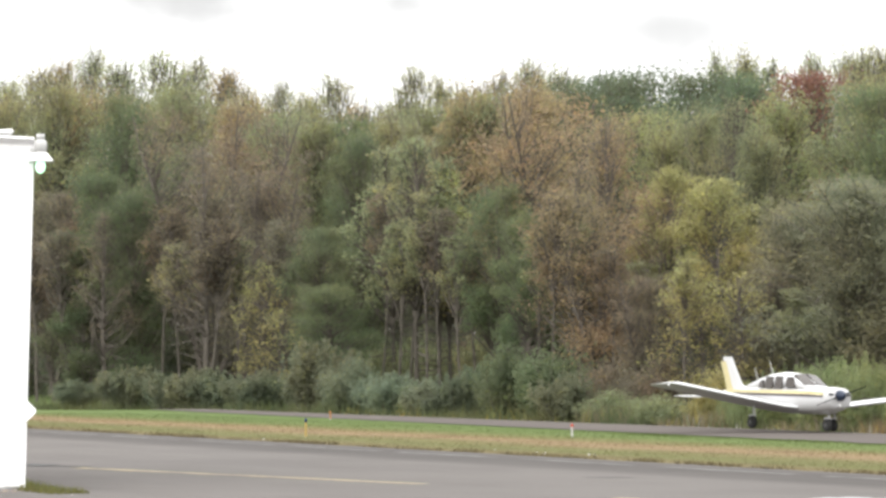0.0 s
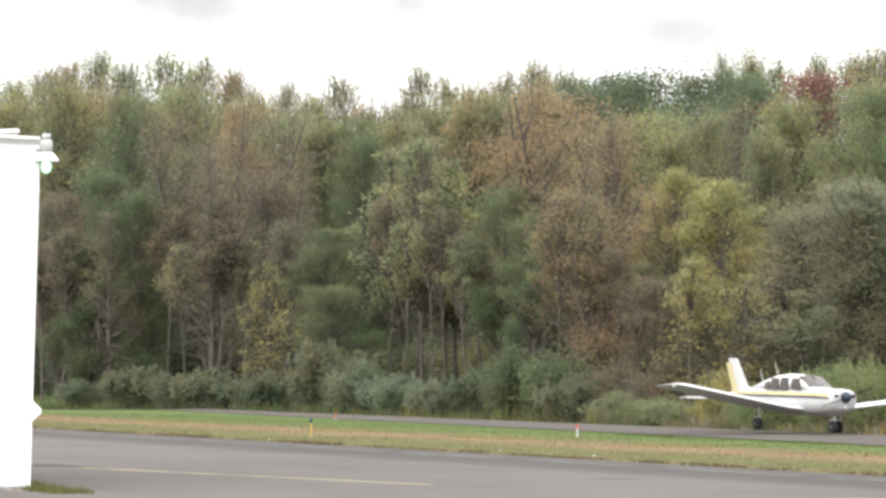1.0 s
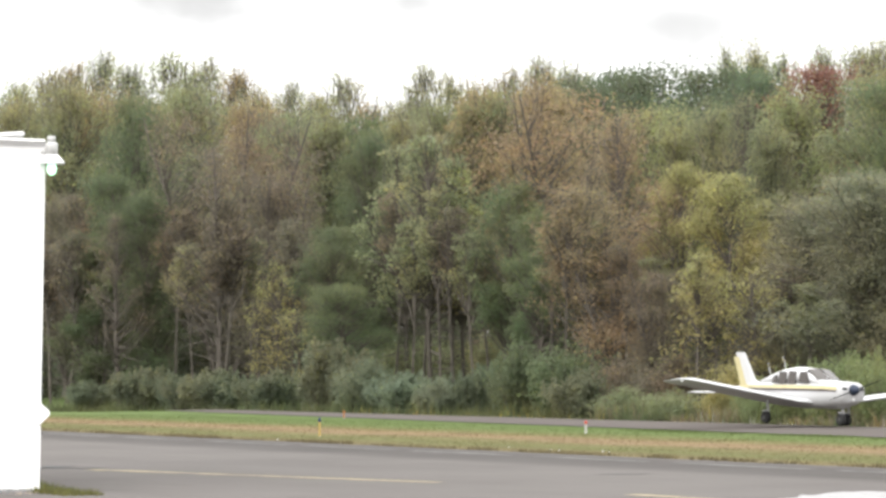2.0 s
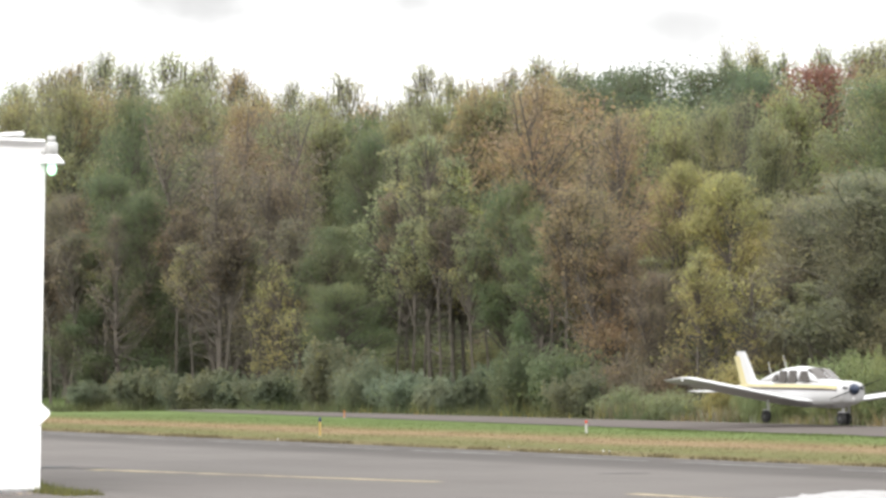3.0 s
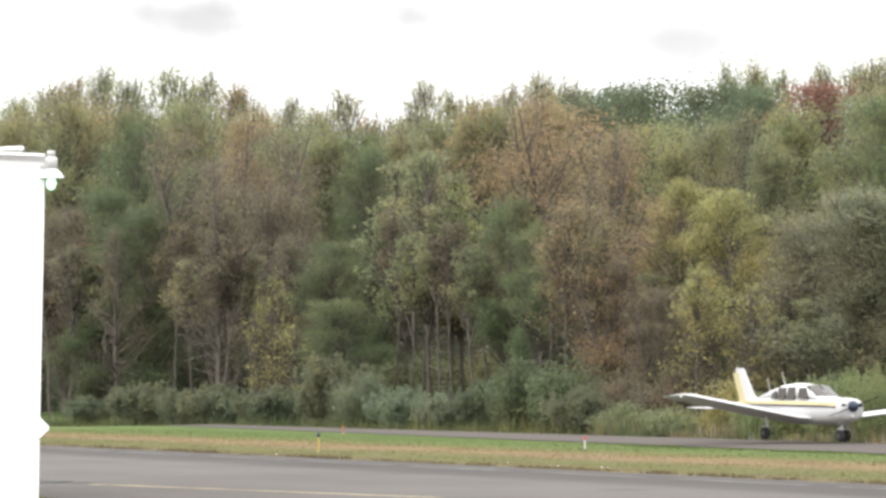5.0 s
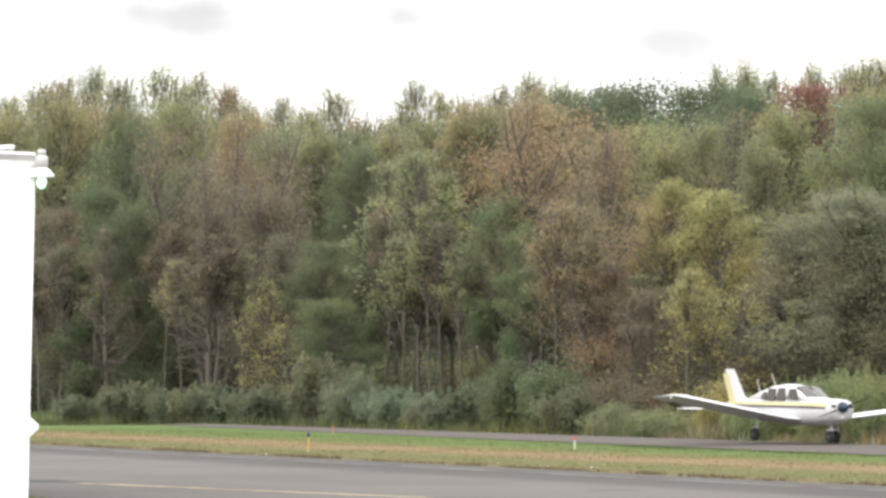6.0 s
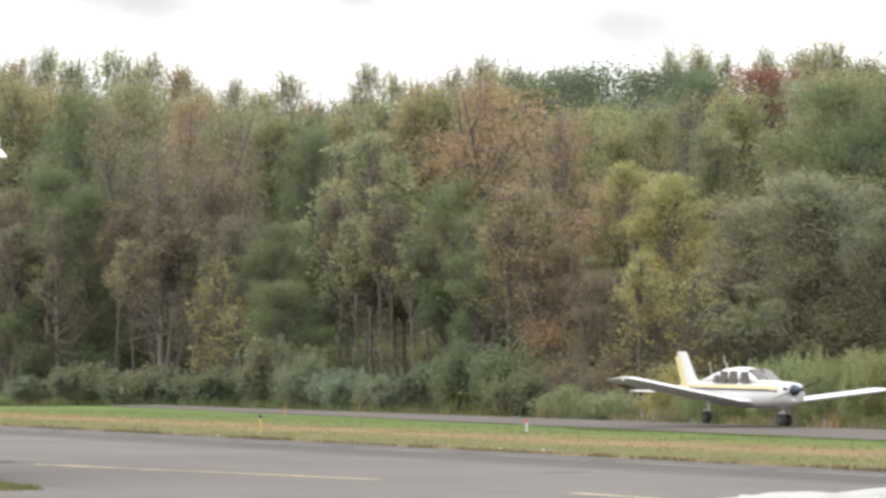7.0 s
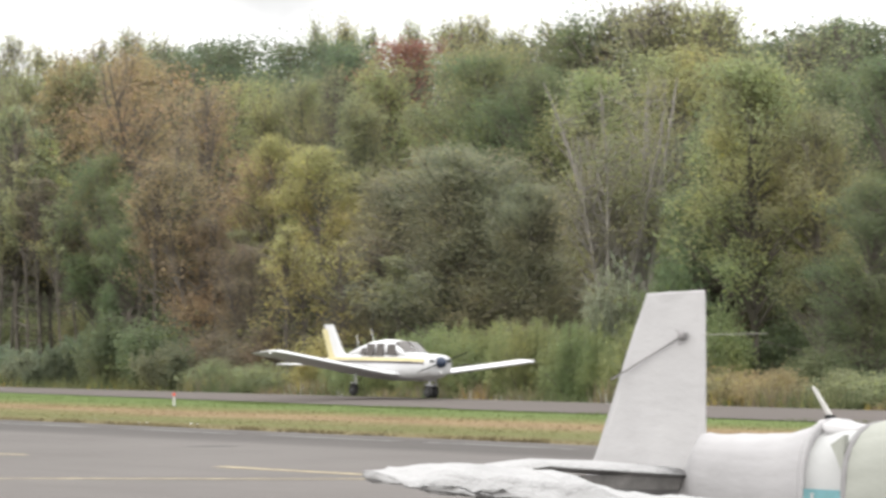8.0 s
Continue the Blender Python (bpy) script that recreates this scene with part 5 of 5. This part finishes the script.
# white cloth covers
def cloth(name, colour, fold=0.14):
    m, n, l, p = material(name, 0.85)
    big = ramped(n, l, noised(n, l, 1.6, 5), [(0.3, (0.86, 0.86, 0.86)), (0.7, (1, 1, 1))])
    l.new(mixed(n, l, 1.0, colour, big, "MULTIPLY"), p.inputs["Base Color"])
    weave = noised(n, l, 90, 2)
    folds = noised(n, l, 4.5, 4, (1, 1, 2))
    b1 = n.new("ShaderNodeBump")
    b1.inputs["Strength"].default_value, b1.inputs["Distance"].default_value = fold, 0.07
    l.new(folds, b1.inputs["Height"])
    b2 = n.new("ShaderNodeBump")
    b2.inputs["Strength"].default_value, b2.inputs["Distance"].default_value = 0.15, 0.004
    l.new(weave, b2.inputs["Height"])
    l.new(b1.outputs["Normal"], b2.inputs["Normal"])
    l.new(b2.outputs["Normal"], p.inputs["Normal"])
    p.inputs["Specular IOR Level"].default_value = 0.2
    return m


PANEL_WHITE = plain("dull_white_paint", (0.31, 0.31, 0.305), 0.5, 0, 0.06, 1.5, 0.02)
CLOTH = cloth("white_cover_cloth", (0.335, 0.328, 0.328))
CLOTH_DULL = cloth("dull_cover_cloth", (0.29, 0.283, 0.285))
CLOTH_SEAM = cloth("grey_seam_cloth", (0.20, 0.195, 0.195))
CLOTH_SILVER = cloth("silver_cover_cloth", (0.275, 0.272, 0.27), 1.0)
CLOTH_GREEN = cloth("greenish_cover_cloth", (0.245, 0.25, 0.222))
TEAL = plain("teal_stripe", (0.13, 0.26, 0.28), 0.5)
SKIN_SHADE_GREY = plain("shaded_skin_grey", (0.27, 0.26, 0.25), 0.7, 0, 0.25, 5)
ROPE = plain("grey_rope", (0.22, 0.21, 0.21), 0.9)
PALE_ROPE = plain("pale_rope", (0.30, 0.29, 0.26), 0.9)


def crumple(ob, amount, scale, seed=0.0):
    """Wrinkle a cloth skin."""
    me = ob.data
    for v in me.vertices:
        p = v.co * scale + Vector((seed, seed * 0.7, 0))
        v.co += v.normal * amount * (abs(noise.noise(p)) * 2 - 0.5 + 0.6 * noise.noise(p * 2.3))
    for f in me.polygons:
        f.use_smooth = True


def finer(bm, cuts):
    bmesh.ops.subdivide_edges(bm, edges=bm.edges[:], cuts=cuts, use_grid_fill=True)
    bmesh.ops.recalc_face_normals(bm, faces=bm.faces[:])
    return bm


def covered_plane():
    """Parked low-wing airplane under cloth covers; origin on the ground below the foot of the fin, nose along +x."""
    e = thing("covered_airplane", pose(5.446, 32.006, -0.02, -0.6, 0.64, -50),
              "parked light airplane wrapped in wrinkled white cloth covers, teal stripe showing", "airplane")
    # fin with upright leading edge at x = 0 and raked trailing edge
    fin = part("fin_cover", finer(upright_fin([(0.05, -1.37, 0.86), (0.04, -1.26, 1.01), (0.025, -1.10, 1.40), (0.01, -0.675, 2.45), (0.0, -0.64, 2.53)], 0.12), 3), CLOTH, e, "smooth white cloth over the tail fin")
    for v in fin.data.vertices:                             # the top falls off towards the rear
        if v.co.z > 2.4:
            v.co.z += 0.05 * (v.co.x + 0.02)
    crumple(fin, 0.007, 2.5, 3)
    body = finer(loft([ring(-1.3, 0.03, 0.82, 0.96), ring(-0.6, 0.06, 0.74, 1.0), ring(-0.16, 0.09, 0.66, 1.08), ring(-0.05, 0.16, 0.62, 1.25), ring(0.06, 0.24, 0.6, 1.345), ring(0.3, 0.29, 0.55, 1.332), ring(0.62, 0.34, 0.5, 1.335),
                       ring(1.0, 0.40, 0.42, 1.37), ring(1.22, 0.43, 0.4, 1.43), ring(1.40, 0.45, 0.38, 1.485)]), 2)
    b = part("tail_cover", body, CLOTH_DULL, e, "white cloth cover over the tail fuselage")
    crumple(b, 0.012, 2.0, 1)
    part("cover_hem", loft([ring(1.36, 0.455, 0.37, 1.485, 28), ring(1.385, 0.466, 0.36, 1.497, 28), ring(1.42, 0.466, 0.36, 1.497, 28), ring(1.425, 0.44, 0.38, 1.47, 28)]), CLOTH_DULL, e, "hem of the cloth cover", True)
    part("fuselage", loft([ring(1.3, 0.43, 0.4, 1.41), ring(1.6, 0.46, 0.38, 1.425), ring(2.2, 0.5, 0.36, 1.43), ring(3.4, 0.55, 0.36, 1.43), ring(4.6, 0.48, 0.4, 1.2), ring(5.2, 0.2, 0.6, 1.0)]), PANEL_WHITE, e, "white fuselage side", True)
    for sy in (1, -1):
        part("stripe", loft([[(1.43, sy * 0.462, 0.94), (1.43, sy * 0.42, 0.94), (1.43, sy * 0.42, 0.70), (1.43, sy * 0.462, 0.70)],
                             [(2.1, sy * 0.508, 0.94), (2.1, sy * 0.45, 0.94), (2.1, sy * 0.45, 0.70), (2.1, sy * 0.508, 0.70)]]), TEAL, e, "teal painted stripe")
    bulge = part("cover_flap", finer(loft([ring(1.36, 0.2, 1.36, 1.50, 12), ring(1.5, 0.25, 1.32, 1.475, 12), ring(1.74, 0.18, 1.3, 1.44, 12)]), 2), CLOTH, e, "loose fold of the cloth cover")
    crumple(bulge, 0.02, 5, 2)
    cab = part("cabin_cover", finer(loft([ring(1.84, 0.50, 0.36, 1.435), ring(1.88, 0.535, 0.34, 1.465), ring(1.94, 0.54, 0.34, 1.482), ring(2.3, 0.57, 0.33, 1.54), ring(3.0, 0.6, 0.33, 1.58), ring(3.5, 0.56, 0.36, 1.45)]), 2), CLOTH_GREEN, e, "pale greenish cloth cover over the cabin")
    crumple(cab, 0.016, 1.6, 5)
    bl = upright_fin([(0.03, -0.025, 0), (0.02, -0.02, 0.26), (0.005, -0.02, 0.31)], 0.3)
    bmesh.ops.transform(bl, matrix=pose(1.335, 0, 1.50, 0, -36, 0), verts=bl.verts)
    part("antenna_blade", bl, POST_WHITE, e, "white blade antenna through the cover")
    part("antenna_foot", turned([(0.05, 0), (0.04, 0.03), (0, 0.038)], 12), BLACK, e, "dark antenna foot").location = (1.335, 0, 1.488)
    for sy in (1, -1):
        st = part("stabiliser_cover", finer(slab([(-0.06, -1.0, 0.10 * sy, 0.985, 0.9), (-0.26, -1.04, 1.30 * sy, 1.065, 1.15), (-0.34, -1.06, 1.52 * sy, 1.085, 1.0), (-0.6, -1.0, 1.72 * sy, 1.03, 0.35)], 0.13), 2), CLOTH_SILVER, e, "cloth-covered tailplane")
        crumple(st, 0.010, 2.2, 3)
        # bare lower skin; the shade under the cover is put into its grey
        part("lower_skin", loft([[(-0.12, 0.12 * sy, 1.0), (-0.2, 0.12 * sy, 1.0), (-0.22, 0.12 * sy, 0.86), (-0.17, 0.12 * sy, 0.86)], [(-0.33, 1.2 * sy, 1.0), (-0.4, 1.2 * sy, 1.0), (-0.42, 1.2 * sy, 0.90), (-0.37, 1.2 * sy, 0.90)],
                                 [(-0.5, 1.6 * sy, 1.03), (-0.56, 1.6 * sy, 1.03), (-0.56, 1.6 * sy, 1.0), (-0.5, 1.6 * sy, 1.0)]]), SKIN_SHADE_GREY, e, "lower skin, its grey holding the shade below the cover")
        wing = part("wing_cover", finer(slab([(3.2, 1.5, 0.4 * sy, 0.58, 1.0), (3.1, 1.6, 1.5 * sy, 0.70, 1.0), (3.0, 1.7, 2.8 * sy, 0.84, 1.15), (2.95, 1.75, 3.7 * sy, 0.93, 1.3), (2.9, 1.75, 4.4 * sy, 1.05, 1.45),
                                              (2.85, 1.8, 5.2 * sy, 1.145, 1.5), (2.72, 1.9, 5.62 * sy, 1.18, 1.6), (2.45, 2.05, 5.98 * sy, 1.17, 0.9)], 0.17), 5), CLOTH_SILVER, e, "wrinkled white cloth over the wing")
        for v in wing.data.vertices:                        # the leading edge droops
            v.co.z -= 0.17 * (v.co.x - 2.25)
        crumple(wing, 0.045, 1.7, 4 + sy)
        crumple(wing, 0.014, 5.0, 2)
        wheel(e, 2.5, 1.4 * sy, 0.2, 0.15, 0.7)
    wheel(e, 4.5, 0, 0.18, 0.13, 0.6)
    for o in e.children:
        if o.name.startswith(("wheel", "strut", "fork")):
            o.location.z += 0.085
    part("cover_seam", loft([ring(1.862, 0.530, 0.345, 1.462, 28), ring(1.868, 0.546, 0.335, 1.482, 28), ring(1.905, 0.553, 0.332, 1.492, 28), ring(1.915, 0.538, 0.34, 1.476, 28)]), CLOTH_SEAM, e, "grey seam round the cabin cover", True)
    flap = loft([[(1.87, y, 1.38), (1.73, y * 0.98, 1.30), (1.80, y * 1.01, 1.20), (1.87, y * 1.02, 1.06)] for y in (-0.44, -0.505)])
    part("corner_flap", flap, CLOTH_GREEN, e, "folded corner of the cabin cover")
    part("stripe_mark", box((0.03, 0.006, 0.10), (1.53, -0.477, 0.86), 0.002), PANEL_WHITE, e, "small white mark on the teal stripe")
    # rope tied round the fin
    part("rope", rod((-0.98, -0.062, 1.767), (-0.19, -0.072, 2.146), 0.008, None, 6), ROPE, e, "grey rope round the fin")
    kn = bmesh.new()
    bmesh.ops.create_icosphere(kn, subdivisions=2, radius=0.04)
    bmesh.ops.translate(kn, vec=(-0.18, -0.085, 2.146), verts=kn.verts)
    k = part("knot", kn, ROPE, e, "knot of grey rope")
    crumple(k, 0.02, 22, 1)
    for a in (20, 140, 250):
        q = Vector((math.cos(radians(a)), 0, math.sin(radians(a)))) * 0.08
        part("rope_end", rod((-0.18, -0.085, 2.146), Vector((-0.18, -0.09, 2.146)) + q, 0.009, 0.006, 5), ROPE, e)
    part("aerial_rod", rod((-0.01, -0.02, 2.155), (0.68, -0.01, 2.175), 0.0032, 0.0022, 5), PALE_ROPE, e, "thin pale rod pointing forward from the fin")


covered_plane()
